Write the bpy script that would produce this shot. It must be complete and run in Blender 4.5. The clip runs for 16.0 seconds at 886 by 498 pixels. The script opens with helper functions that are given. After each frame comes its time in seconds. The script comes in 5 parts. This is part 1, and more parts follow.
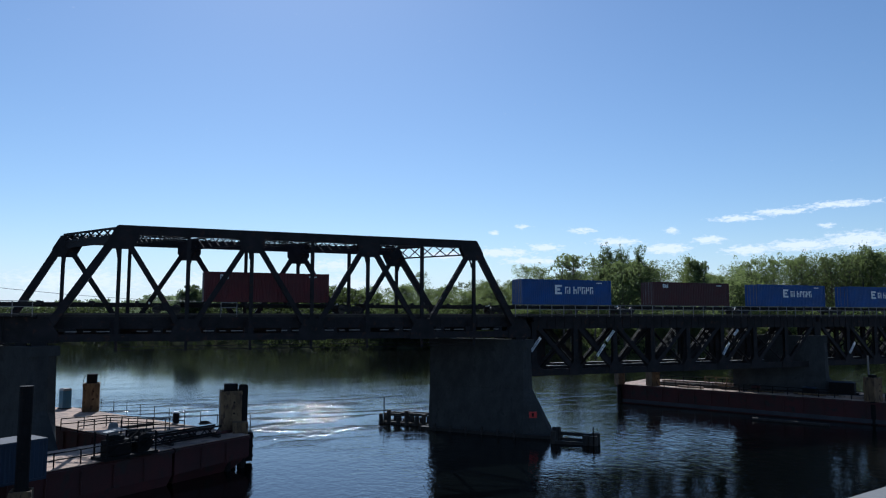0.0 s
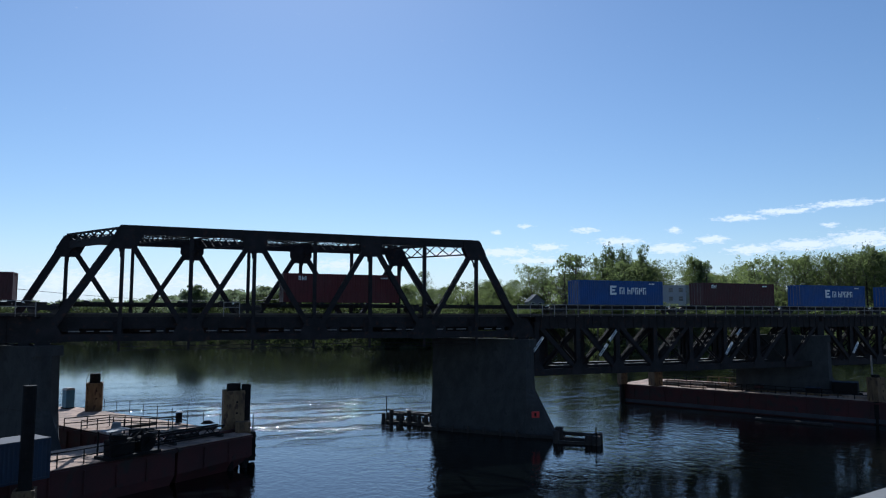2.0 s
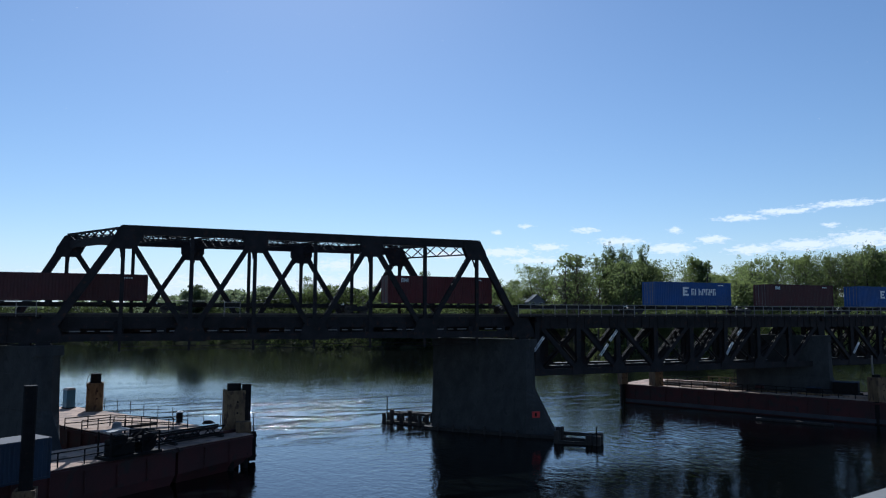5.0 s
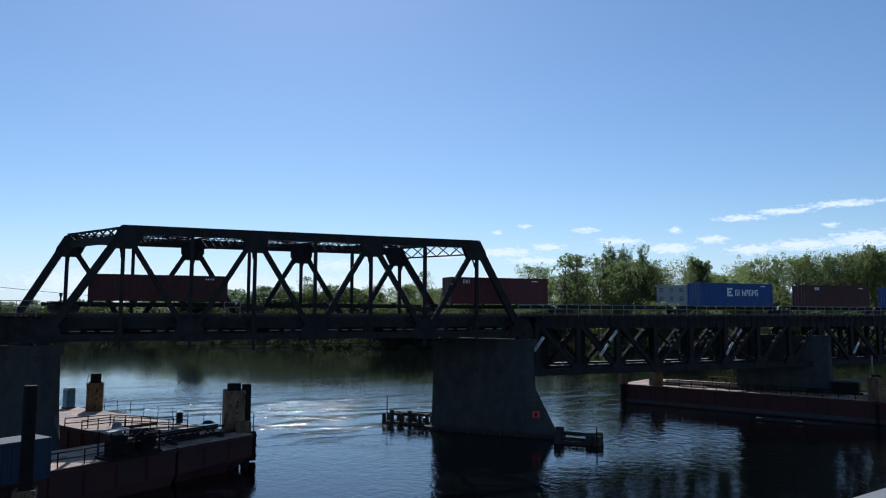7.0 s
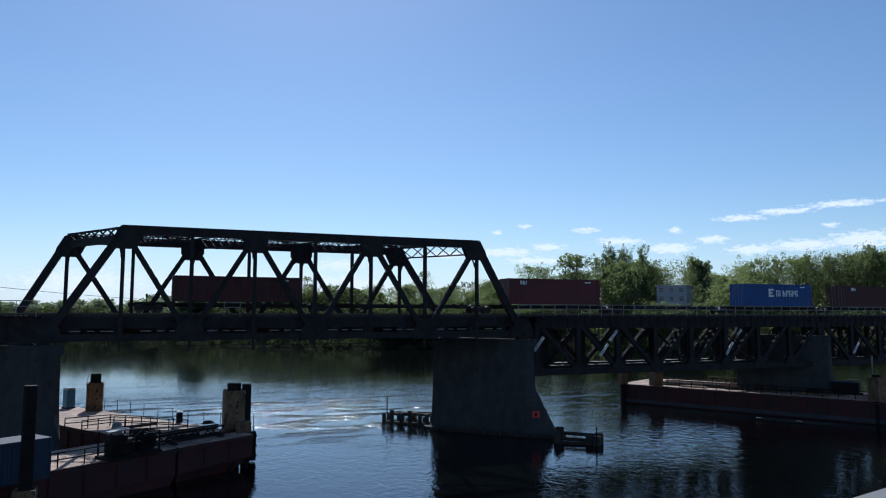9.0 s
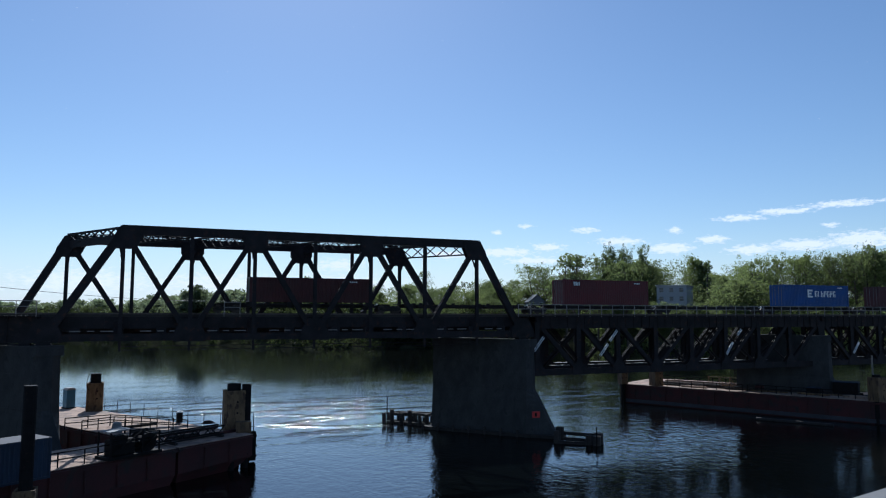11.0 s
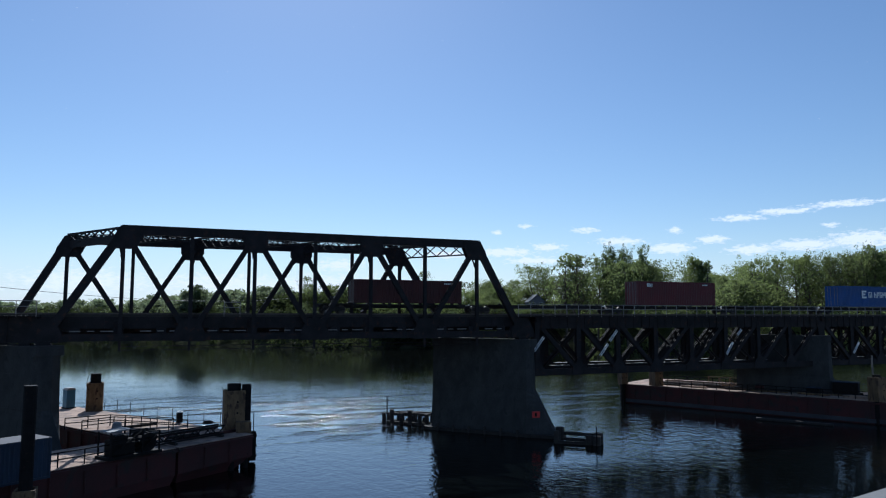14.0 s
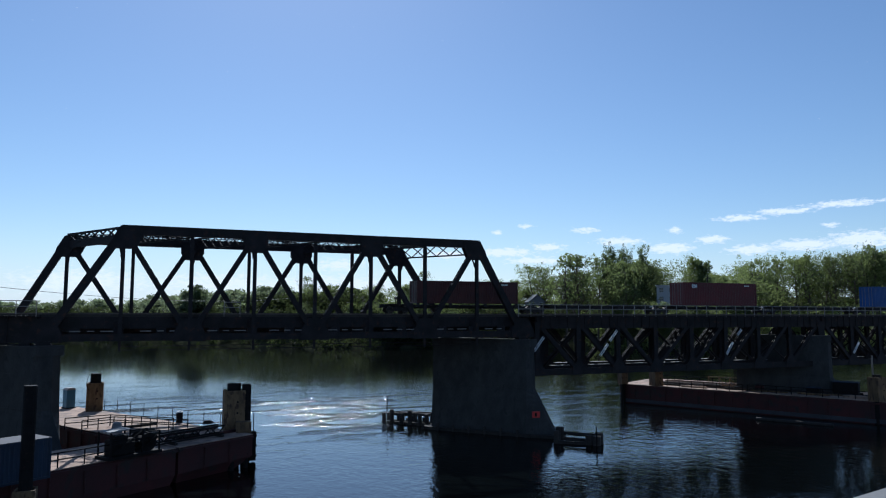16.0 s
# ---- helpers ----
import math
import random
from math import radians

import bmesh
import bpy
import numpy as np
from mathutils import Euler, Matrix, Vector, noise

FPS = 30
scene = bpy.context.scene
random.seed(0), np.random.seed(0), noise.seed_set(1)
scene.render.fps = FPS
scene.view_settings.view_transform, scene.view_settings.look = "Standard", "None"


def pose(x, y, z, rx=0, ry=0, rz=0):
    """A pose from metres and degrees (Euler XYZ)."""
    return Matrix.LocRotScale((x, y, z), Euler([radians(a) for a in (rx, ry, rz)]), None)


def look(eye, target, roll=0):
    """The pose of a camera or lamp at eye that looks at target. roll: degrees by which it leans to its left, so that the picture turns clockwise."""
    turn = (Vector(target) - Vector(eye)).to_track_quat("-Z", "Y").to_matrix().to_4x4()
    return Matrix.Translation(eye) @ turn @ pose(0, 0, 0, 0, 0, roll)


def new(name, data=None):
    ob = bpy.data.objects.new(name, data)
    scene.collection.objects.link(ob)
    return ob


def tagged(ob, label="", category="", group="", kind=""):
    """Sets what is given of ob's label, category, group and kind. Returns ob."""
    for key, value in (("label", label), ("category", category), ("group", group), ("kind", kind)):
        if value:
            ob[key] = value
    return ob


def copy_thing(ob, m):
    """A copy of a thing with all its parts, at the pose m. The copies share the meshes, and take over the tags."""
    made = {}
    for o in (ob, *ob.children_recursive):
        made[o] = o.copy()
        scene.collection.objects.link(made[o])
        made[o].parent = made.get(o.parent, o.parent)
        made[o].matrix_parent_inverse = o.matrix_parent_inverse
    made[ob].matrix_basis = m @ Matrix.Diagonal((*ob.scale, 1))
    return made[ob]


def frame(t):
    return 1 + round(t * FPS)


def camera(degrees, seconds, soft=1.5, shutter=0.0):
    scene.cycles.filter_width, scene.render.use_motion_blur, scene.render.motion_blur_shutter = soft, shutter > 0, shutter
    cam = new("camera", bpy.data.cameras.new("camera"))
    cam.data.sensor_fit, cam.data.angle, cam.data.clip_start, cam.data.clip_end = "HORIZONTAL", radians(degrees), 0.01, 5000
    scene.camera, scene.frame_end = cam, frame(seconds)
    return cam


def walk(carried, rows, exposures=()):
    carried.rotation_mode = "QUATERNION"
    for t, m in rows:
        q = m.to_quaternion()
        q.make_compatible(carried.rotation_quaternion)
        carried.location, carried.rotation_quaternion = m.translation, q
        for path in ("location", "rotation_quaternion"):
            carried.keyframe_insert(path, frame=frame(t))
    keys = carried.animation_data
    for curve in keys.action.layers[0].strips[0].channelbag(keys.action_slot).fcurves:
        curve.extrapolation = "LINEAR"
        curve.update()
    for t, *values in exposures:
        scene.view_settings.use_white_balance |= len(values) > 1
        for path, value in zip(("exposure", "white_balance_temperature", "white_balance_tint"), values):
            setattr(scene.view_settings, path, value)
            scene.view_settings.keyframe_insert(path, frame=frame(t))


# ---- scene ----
# ---- camera ----
EYE = (0.0, 0.0, 13.8)
cam = camera(63.7, 16.0, soft=1.15)


def aim(azimuth, pitch=5.167):
    """The camera's pose; azimuth in degrees from +Y towards +X."""
    a, b = radians(azimuth), radians(pitch)
    way = Vector((math.sin(a) * math.cos(b), math.cos(a) * math.cos(b), math.sin(b)))
    return look(EYE, Vector(EYE) + way, 0.13)


walk(cam, [(0.0, aim(22.33, 5.19)), (0.5, aim(22.25, 5.185)), (1.0, aim(22.18, 5.17)), (1.5, aim(22.145)),
           (2.0, aim(22.13)), (2.5, aim(22.11)), (3.0, aim(22.10)), (6.5, aim(22.09)), (16.0, aim(22.09))],
     exposures=[(0.0, 0.0, 5450, 8), (16.0, 0.0, 5450, 8)])

# ---- world, sun ----
SUN_AZ, SUN_EL = 10.0, 43.0
world = bpy.data.worlds.new("world")
scene.world = world
world.use_nodes = True
wt = world.node_tree
wt.nodes.clear()


def wn(kind, **kw):
    n = wt.nodes.new(kind)
    for k, v in kw.items():
        setattr(n, k, v)
    return n


sky = wn("ShaderNodeTexSky")
sky.sky_type = "NISHITA"
sky.sun_disc = False
sky.sun_elevation = radians(SUN_EL)
sky.sun_rotation = radians(SUN_AZ)
sky.altitude = 50
sky.air_density = 1.0
sky.dust_density = 0.28
sky.ozone_density = 2.6
back = wn("ShaderNodeBackground")
back.inputs["Strength"].default_value = 0.089
wout = wn("ShaderNodeOutputWorld")


def wmath(op, a, b=None, c=None):
    n = wn("ShaderNodeMath", operation=op)
    for k, v in enumerate((a, b, c)):
        if v is None:
            continue
        if isinstance(v, (int, float)):
            n.inputs[k].default_value = v
        else:
            wt.links.new(v, n.inputs[k])
    return n.outputs[0]


# low fair-weather clouds: (azimuth, elevation, half width, half height, density), degrees
CLOUDS = ((44.9, 7.12, 2.03, 0.27, 0.92), (47.9, 7.45, 2.35, 0.27, 0.95), (51.7, 7.76, 2.84, 0.27, 0.92), (45.6, 4.75, 2.01, 0.43, 0.95),
          (49.0, 4.96, 2.72, 0.47, 1.00), (52.8, 5.18, 2.78, 0.65, 1.00), (39.8, 5.01, 1.86, 0.47, 1.05), (42.9, 5.60, 1.25, 0.35, 1.00),
          (36.0, 5.62, 1.99, 0.35, 0.95), (33.4, 6.56, 1.31, 0.26, 0.85), (30.5, 5.27, 1.53, 0.35, 0.95), (27.1, 4.89, 2.37, 0.39, 1.05),
          (26.5, 6.48, 0.54, 0.22, 0.95), (28.7, 7.00, 0.81, 0.26, 0.75), (40.2, 6.38, 0.80, 0.30, 0.80), (29.4, 4.20, 2.68, 0.35, 0.95),
          (50.8, 6.32, 0.68, 0.26, 0.75), (22.4, 4.67, 2.04, 0.39, 0.90), (13.8, 3.79, 2.40, 0.60, 0.85), (13.4, 2.00, 6.5, 1.1, 0.95),
          (5.0, 2.2, 6.0, 1.0, 0.85), (-4.6, 2.2, 5.5, 1.1, 0.85))
wco = wn("ShaderNodeTexCoord")
wsep = wn("ShaderNodeSeparateXYZ")
wt.links.new(wco.outputs["Generated"], wsep.inputs[0])
w_az = wmath("MULTIPLY", wmath("ARCTAN2", wsep.outputs[0], wsep.outputs[1]), 57.29578)
w_el = wmath("MULTIPLY", wmath("ARCSINE", wsep.outputs[2]), 57.29578)
wvec = wn("ShaderNodeCombineXYZ")
wt.links.new(w_az, wvec.inputs[0])
wt.links.new(wmath("MULTIPLY", w_el, 2.6), wvec.inputs[1])
wpuff = wn("ShaderNodeTexNoise")
wpuff.inputs["Scale"].default_value = 1.8
wpuff.inputs["Detail"].default_value = 7
wpuff.inputs["Roughness"].default_value = 0.62
wt.links.new(wvec.outputs[0], wpuff.inputs["Vector"])
cover = None
for c_az, c_el, c_w, c_h, c_d in CLOUDS:
    du = wmath("POWER", wmath("DIVIDE", wmath("SUBTRACT", w_az, c_az), c_w), 2.0)
    dv = wmath("POWER", wmath("DIVIDE", wmath("SUBTRACT", w_el, c_el), c_h), 2.0)
    fall = wmath("MULTIPLY", wmath("EXPONENT", wmath("MULTIPLY", wmath("ADD", du, dv), -1.0)), c_d)
    cover = fall if cover is None else wmath("MAXIMUM", cover, fall)
# cloud shows where the puffs rise above what the cover leaves open
amount = wn("ShaderNodeMapRange")
amount.inputs["From Min"].default_value, amount.inputs["From Max"].default_value = 0.34, 0.82
amount.inputs["To Max"].default_value = 0.93
wt.links.new(wmath("ADD", cover, wmath("MULTIPLY", wmath("SUBTRACT", wpuff.outputs["Fac"], 0.5), 1.85)), amount.inputs["Value"])
cloud = wn("ShaderNodeMix", data_type="RGBA")
wt.links.new(amount.outputs[0], cloud.inputs[0])
# pale haze that thickens towards the horizon
haze = wn("ShaderNodeMix", data_type="RGBA")
wt.links.new(wmath("MULTIPLY", wmath("EXPONENT", wmath("MULTIPLY", wmath("POWER", wmath("DIVIDE", w_el, 4.0), 2.0), -1.0)), 0.6), haze.inputs[0])
wt.links.new(sky.outputs[0], haze.inputs[6])
haze.inputs[7].default_value = (7.6, 8.7, 10.0, 1)
wt.links.new(haze.outputs[2], cloud.inputs[6])
cloud.inputs[7].default_value = (10.2, 10.4, 10.6, 1)
wt.links.new(cloud.outputs[2], back.inputs["Color"])
wt.links.new(back.outputs[0], wout.inputs["Surface"])

sun_data = bpy.data.lights.new("sun", "SUN")
sun_data.energy = 4.8
sun_data.angle = radians(0.53)
sun_data.color = (1.0, 0.95, 0.87)
sun = new("sun", sun_data)
sun_way = Vector((math.sin(radians(SUN_AZ)) * math.cos(radians(SUN_EL)),
                  math.cos(radians(SUN_AZ)) * math.cos(radians(SUN_EL)), math.sin(radians(SUN_EL))))
sun.matrix_world = look(sun_way * 300, (0, 0, 0))

# ---- materials ----


def material(name, base, rough=0.7, metal=0.0, vary=0.35, scale=2.0, fine=25.0, bump=0.15, spots=None, spot_at=0.6, obrand=0.0, spec=0.5, stretch=(1, 1, 1)):
    """A surface with colour variation at two scales, worn patches of a second colour and fine relief."""
    m = bpy.data.materials.new(name)
    m.use_nodes = True
    nt = m.node_tree
    b = nt.nodes["Principled BSDF"]
    b.inputs["Metallic"].default_value = metal
    b.inputs["Specular IOR Level"].default_value = spec
    co = nt.nodes.new("ShaderNodeTexCoord")
    mp = nt.nodes.new("ShaderNodeMapping")
    mp.inputs["Scale"].default_value = stretch
    nt.links.new(co.outputs["Object"], mp.inputs["Vector"])
    big = nt.nodes.new("ShaderNodeTexNoise")
    big.inputs["Scale"].default_value = scale
    big.inputs["Detail"].default_value = 5
    small = nt.nodes.new("ShaderNodeTexNoise")
    small.inputs["Scale"].default_value = fine
    small.inputs["Detail"].default_value = 3
    for n in (big, small):
        nt.links.new(mp.outputs[0], n.inputs["Vector"])
    ramp = nt.nodes.new("ShaderNodeMapRange")
    ramp.inputs["From Min"].default_value, ramp.inputs["From Max"].default_value = 0.3, 0.7
    ramp.inputs["To Min"].default_value, ramp.inputs["To Max"].default_value = 1 - vary, 1 + vary
    nt.links.new(big.outputs["Fac"], ramp.inputs["Value"])
    ramp2 = nt.nodes.new("ShaderNodeMapRange")
    ramp2.inputs["From Min"].default_value, ramp2.inputs["From Max"].default_value = 0.3, 0.7
    ramp2.inputs["To Min"].default_value, ramp2.inputs["To Max"].default_value = 1 - vary * 0.4, 1 + vary * 0.4
    nt.links.new(small.outputs["Fac"], ramp2.inputs["Value"])
    mul = nt.nodes.new("ShaderNodeMath")
    mul.operation = "MULTIPLY"
    nt.links.new(ramp.outputs[0], mul.inputs[0])
    nt.links.new(ramp2.outputs[0], mul.inputs[1])
    last = mul.outputs[0]
    if obrand:
        info = nt.nodes.new("ShaderNodeObjectInfo")
        r3 = nt.nodes.new("ShaderNodeMapRange")
        r3.inputs["To Min"].default_value, r3.inputs["To Max"].default_value = 1 - obrand, 1 + obrand
        nt.links.new(info.outputs["Random"], r3.inputs["Value"])
        m3 = nt.nodes.new("ShaderNodeMath")
        m3.operation = "MULTIPLY"
        nt.links.new(last, m3.inputs[0])
        nt.links.new(r3.outputs[0], m3.inputs[1])
        last = m3.outputs[0]
    col = nt.nodes.new("ShaderNodeVectorMath")
    col.operation = "SCALE"
    col.inputs[0].default_value = base
    nt.links.new(last, col.inputs["Scale"])
    out = col.outputs[0]
    if spots:
        mix = nt.nodes.new("ShaderNodeMix")
        mix.data_type = "RGBA"
        mask = nt.nodes.new("ShaderNodeMapRange")
        mask.inputs["From Min"].default_value, mask.inputs["From Max"].default_value = spot_at, spot_at + 0.12
        n3 = nt.nodes.new("ShaderNodeTexNoise")
        n3.inputs["Scale"].default_value = scale * 2.3
        n3.inputs["Detail"].default_value = 6
        nt.links.new(mp.outputs[0], n3.inputs["Vector"])
        nt.links.new(n3.outputs["Fac"], mask.inputs["Value"])
        nt.links.new(mask.outputs[0], mix.inputs[0])
        nt.links.new(out, mix.inputs[6])
        mix.inputs[7].default_value = (*spots, 1)
        out = mix.outputs[2]
    nt.links.new(out, b.inputs["Base Color"])
    rr = nt.nodes.new("ShaderNodeMapRange")
    rr.inputs["To Min"].default_value, rr.inputs["To Max"].default_value = max(0.05, rough - 0.15), min(1, rough + 0.15)
    nt.links.new(big.outputs["Fac"], rr.inputs["Value"])
    nt.links.new(rr.outputs[0], b.inputs["Roughness"])
    if bump:
        bp = nt.nodes.new("ShaderNodeBump")
        bp.inputs["Strength"].default_value = bump
        bp.inputs["Distance"].default_value = 0.02
        nt.links.new(small.outputs["Fac"], bp.inputs["Height"])
        nt.links.new(bp.outputs[0], b.inputs["Normal"])
    return m


STEEL = material("bridge_steel", (0.020, 0.017, 0.018), 0.7, 0.0, 0.45, 0.8, 14, 0.2, (0.045, 0.024, 0.018), 0.58, spec=0.2)
# pale colour that stands for sun on the chord tops
SUNLIT_TOP = material("sunlit_chord_top", (0.30, 0.28, 0.26), 0.85, 0, 0.35, 1.2, 14, 0.2, (0.16, 0.12, 0.1), 0.55)
RAILSTEEL = material("rail_steel", (0.09, 0.07, 0.06), 0.5, 0.6, 0.3, 3, 30, 0.1)
TIE = material("tie_wood", (0.035, 0.028, 0.023), 0.9, 0, 0.4, 3, 30, 0.3, obrand=0.25)
GALV = material("galvanised_rail", (0.20, 0.18, 0.168), 0.55, 0.3, 0.2, 3, 20, 0.05, (0.25, 0.16, 0.1), 0.66)
# base far darker than concrete, with the piers' deep shade in it; spots are weathering
SHADED_CONCRETE = material("shaded_pier_concrete", (0.038, 0.0365, 0.0345), 0.9, 0, 0.38, 0.8, 9, 0.3, (0.027, 0.026, 0.025), 0.56, stretch=(1, 1, 0.6))
RED = material("red_container_paint", (0.10, 0.014, 0.016), 0.55, 0, 0.2, 0.6, 12, 0.05, (0.09, 0.03, 0.02), 0.66, spec=0.4)
BROWNRED = material("oxide_container_paint", (0.066, 0.016, 0.015), 0.6, 0, 0.2, 0.6, 12, 0.05, (0.08, 0.03, 0.02), 0.66, spec=0.4)
BLUE = material("blue_container_paint", (0.010, 0.058, 0.21), 0.5, 0, 0.18, 0.6, 12, 0.05, (0.02, 0.05, 0.15), 0.68, spec=0.4)
WHITE = material("white_lettering", (0.78, 0.78, 0.76), 0.6, 0, 0.08, 2, 20, 0.0)
WAGON = material("wagon_steel", (0.016, 0.013, 0.012), 0.8, 0.0, 0.4, 2, 20, 0.2, (0.08, 0.04, 0.025), 0.6)
WHEEL = material("wheel_steel", (0.06, 0.05, 0.045), 0.5, 0.7, 0.3, 4, 30, 0.1)
DECK = material("barge_deck_rust", (0.33, 0.225, 0.165), 0.9, 0, 0.4, 0.5, 9, 0.3, (0.17, 0.12, 0.09), 0.52)
HULL = material("barge_hull_red", (0.046, 0.008, 0.008), 0.75, 0, 0.4, 0.4, 9, 0.2, (0.022, 0.012, 0.011), 0.55)
BAND = material("hull_waterline_band", (0.04, 0.04, 0.048), 0.8, 0, 0.3, 0.8, 9, 0.1)
CASING = material("spud_casing_yellow", (0.15, 0.092, 0.045), 0.85, 0, 0.5, 1.0, 12, 0.3, (0.06, 0.032, 0.02), 0.53, stretch=(1.6, 1.6, 0.6))
BLACK = material("black_pile_steel", (0.010, 0.009, 0.009), 0.8, 0.0, 0.4, 2, 16, 0.2, (0.03, 0.018, 0.012), 0.62, spec=0.15)
DIMBLUE = material("site_box_blue", (0.011, 0.025, 0.052), 0.6, 0, 0.2, 0.8, 12, 0.08, (0.06, 0.08, 0.12), 0.64)
TEAL = material("toilet_plastic", (0.04, 0.14, 0.22), 0.5, 0, 0.15, 1.5, 12, 0.03)
PALE = material("pale_roof_sheet", (0.20, 0.20, 0.195), 0.7, 0, 0.2, 1.0, 12, 0.05, (0.3, 0.25, 0.2), 0.65)
TIMBER = material("fender_timber", (0.03, 0.024, 0.02), 0.9, 0, 0.45, 2, 20, 0.3, obrand=0.25)
REDSIGN = material("red_marker_paint", (0.5, 0.035, 0.03), 0.6, 0, 0.1, 3, 20, 0.02)
BARK = material("bark", (0.10, 0.08, 0.06), 0.95, 0, 0.4, 3, 20, 0.4, obrand=0.2)
EARTH = material("bank_earth", (0.035, 0.036, 0.02), 0.95, 0, 0.45, 0.08, 1.5, 0.4, (0.045, 0.04, 0.03), 0.62, spec=0.0)
PARAPET = material("parapet_concrete", (0.16, 0.157, 0.152), 0.85, 0, 0.15, 1.5, 30, 0.15, (0.16, 0.157, 0.15), 0.62)
ASPHALT = material("asphalt", (0.05, 0.05, 0.052), 0.9, 0, 0.25, 1, 40, 0.3)
CLAP = material("white_clapboard", (0.34, 0.34, 0.35), 0.7, 0, 0.06, 0.5, 8, 0.05)
GREYWALL = material("grey_siding", (0.17, 0.175, 0.19), 0.8, 0, 0.1, 0.5, 8, 0.05)
ROOF = material("roof_shingle", (0.10, 0.10, 0.11), 0.9, 0, 0.2, 1, 12, 0.2)
PANE = material("window_glass", (0.04, 0.05, 0.06), 0.1, 0, 0.1, 1, 5, 0.0)
LAMPGLOW = bpy.data.materials.new("reflector")
LAMPGLOW.use_nodes = True
LAMPGLOW.node_tree.nodes["Principled BSDF"].inputs["Base Color"].default_value = (0.9, 0.88, 0.8, 1)
LAMPGLOW.node_tree.nodes["Principled BSDF"].inputs["Roughness"].default_value = 0.2


def leaf_material(name, base, obrand=0.22):
    m = material(name, base, 0.6, 0, 0.35, 0.35, 3.0, 0.0, obrand=obrand, spec=0.25)
    nt = m.node_tree
    b = nt.nodes["Principled BSDF"]
    tr = nt.nodes.new("ShaderNodeBsdfTranslucent")
    add = nt.nodes.new("ShaderNodeMixShader")
    add.inputs[0].default_value = 0.68
    tint = nt.nodes.new("ShaderNodeVectorMath")
    tint.operation = "MULTIPLY"
    tint.inputs[1].default_value = (1.85, 1.9, 1.3)
    nt.links.new(b.inputs["Base Color"].links[0].from_socket, tint.inputs[0])
    nt.links.new(tint.outputs[0], tr.inputs["Color"])
    nt.links.new(b.outputs[0], add.inputs[1])
    nt.links.new(tr.outputs[0], add.inputs[2])
    nt.links.new(add.outputs[0], nt.nodes["Material Output"].inputs["Surface"])
    return m


LEAF_BRIGHT = leaf_material("leaf_spring_green", (0.108, 0.128, 0.06))
LEAF_MID = leaf_material("leaf_green", (0.092, 0.11, 0.055))
LEAF_DARK = leaf_material("leaf_pine", (0.075, 0.095, 0.055))
# scrub leaves darkened to carry the shade of the bank
LEAF_SCRUB_SHADED = leaf_material("scrub_leaf_shaded", (0.024, 0.030, 0.014))
# near-white base in place of sunlight on the short struts
SUNLIT_STEEL = material("sunlit_strut_steel", (0.62, 0.62, 0.62), 0.6, 0, 0.1, 2, 20, 0.02)
# distance haze mixed into the leaf colour: paler and greyer than the nearer leaves
LEAF_FAR = leaf_material("leaf_haze_tinted", (0.135, 0.155, 0.115))

# ---- mesh helpers ----
UP = Vector((0, 0, 1))


def beam(bm, p, q, w, h, up=UP):
    """A straight bar from p to q, w wide and h deep."""
    p, q = Vector(p), Vector(q)
    d = (q - p).normalized()
    side = d.cross(up)
    if side.length < 1e-4:
        side = d.cross(Vector((0, 1, 0)))
    side.normalize()
    top = side.cross(d).normalized()
    vs = []
    for c in (p, q):
        for a, b in ((-1, -1), (1, -1), (1, 1), (-1, 1)):
            vs.append(bm.verts.new(c + side * (a * w / 2) + top * (b * h / 2)))
    for f in ((3, 2, 1, 0), (4, 5, 6, 7), (0, 1, 5, 4), (1, 2, 6, 5), (2, 3, 7, 6), (3, 0, 4, 7)):
        bm.faces.new([vs[i] for i in f])
    return vs


def box(bm, x0, x1, y0, y1, z0, z1):
    beam(bm, ((x0 + x1) / 2, y0, (z0 + z1) / 2), ((x0 + x1) / 2, y1, (z0 + z1) / 2), abs(x1 - x0), z1 - z0)


def tube(bm, p, q, r0, r1=None, n=10, caps=True):
    p, q = Vector(p), Vector(q)
    r1 = r0 if r1 is None else r1
    d = (q - p).normalized()
    s = d.orthogonal().normalized()
    t = d.cross(s)
    rings = []
    for c, r in ((p, r0), (q, r1)):
        rings.append([bm.verts.new(c + (s * math.cos(k * math.tau / n) + t * math.sin(k * math.tau / n)) * r) for k in range(n)])
    for k in range(n):
        bm.faces.new((rings[0][k], rings[0][(k + 1) % n], rings[1][(k + 1) % n], rings[1][k]))
    if caps:
        bm.faces.new(rings[0][::-1])
        bm.faces.new(rings[1])


def prism(bm, outline, a, b):
    """An outline of points, pushed from offset a to offset b."""
    a, b = Vector(a), Vector(b)
    lo = [bm.verts.new(Vector(p) + a) for p in outline]
    hi = [bm.verts.new(Vector(p) + b) for p in outline]
    n = len(lo)
    bm.faces.new(lo[::-1])
    bm.faces.new(hi)
    for k in range(n):
        bm.faces.new((lo[k], lo[(k + 1) % n], hi[(k + 1) % n], hi[k]))


def ibeam(bm, p, q, w, h, t=0.05):
    """A built-up member: two side plates and a web, with batten plates across."""
    p, q = Vector(p), Vector(q)
    off = Vector((0, w / 2 - t / 2, 0))
    beam(bm, p + off, q + off, t, h, (q - p).cross(Vector((0, 1, 0))))
    beam(bm, p - off, q - off, t, h, (q - p).cross(Vector((0, 1, 0))))
    beam(bm, p, q, w - 2 * t, t, (q - p).cross(Vector((0, 1, 0))))


def finish(bm):
    bmesh.ops.recalc_face_normals(bm, faces=bm.faces)


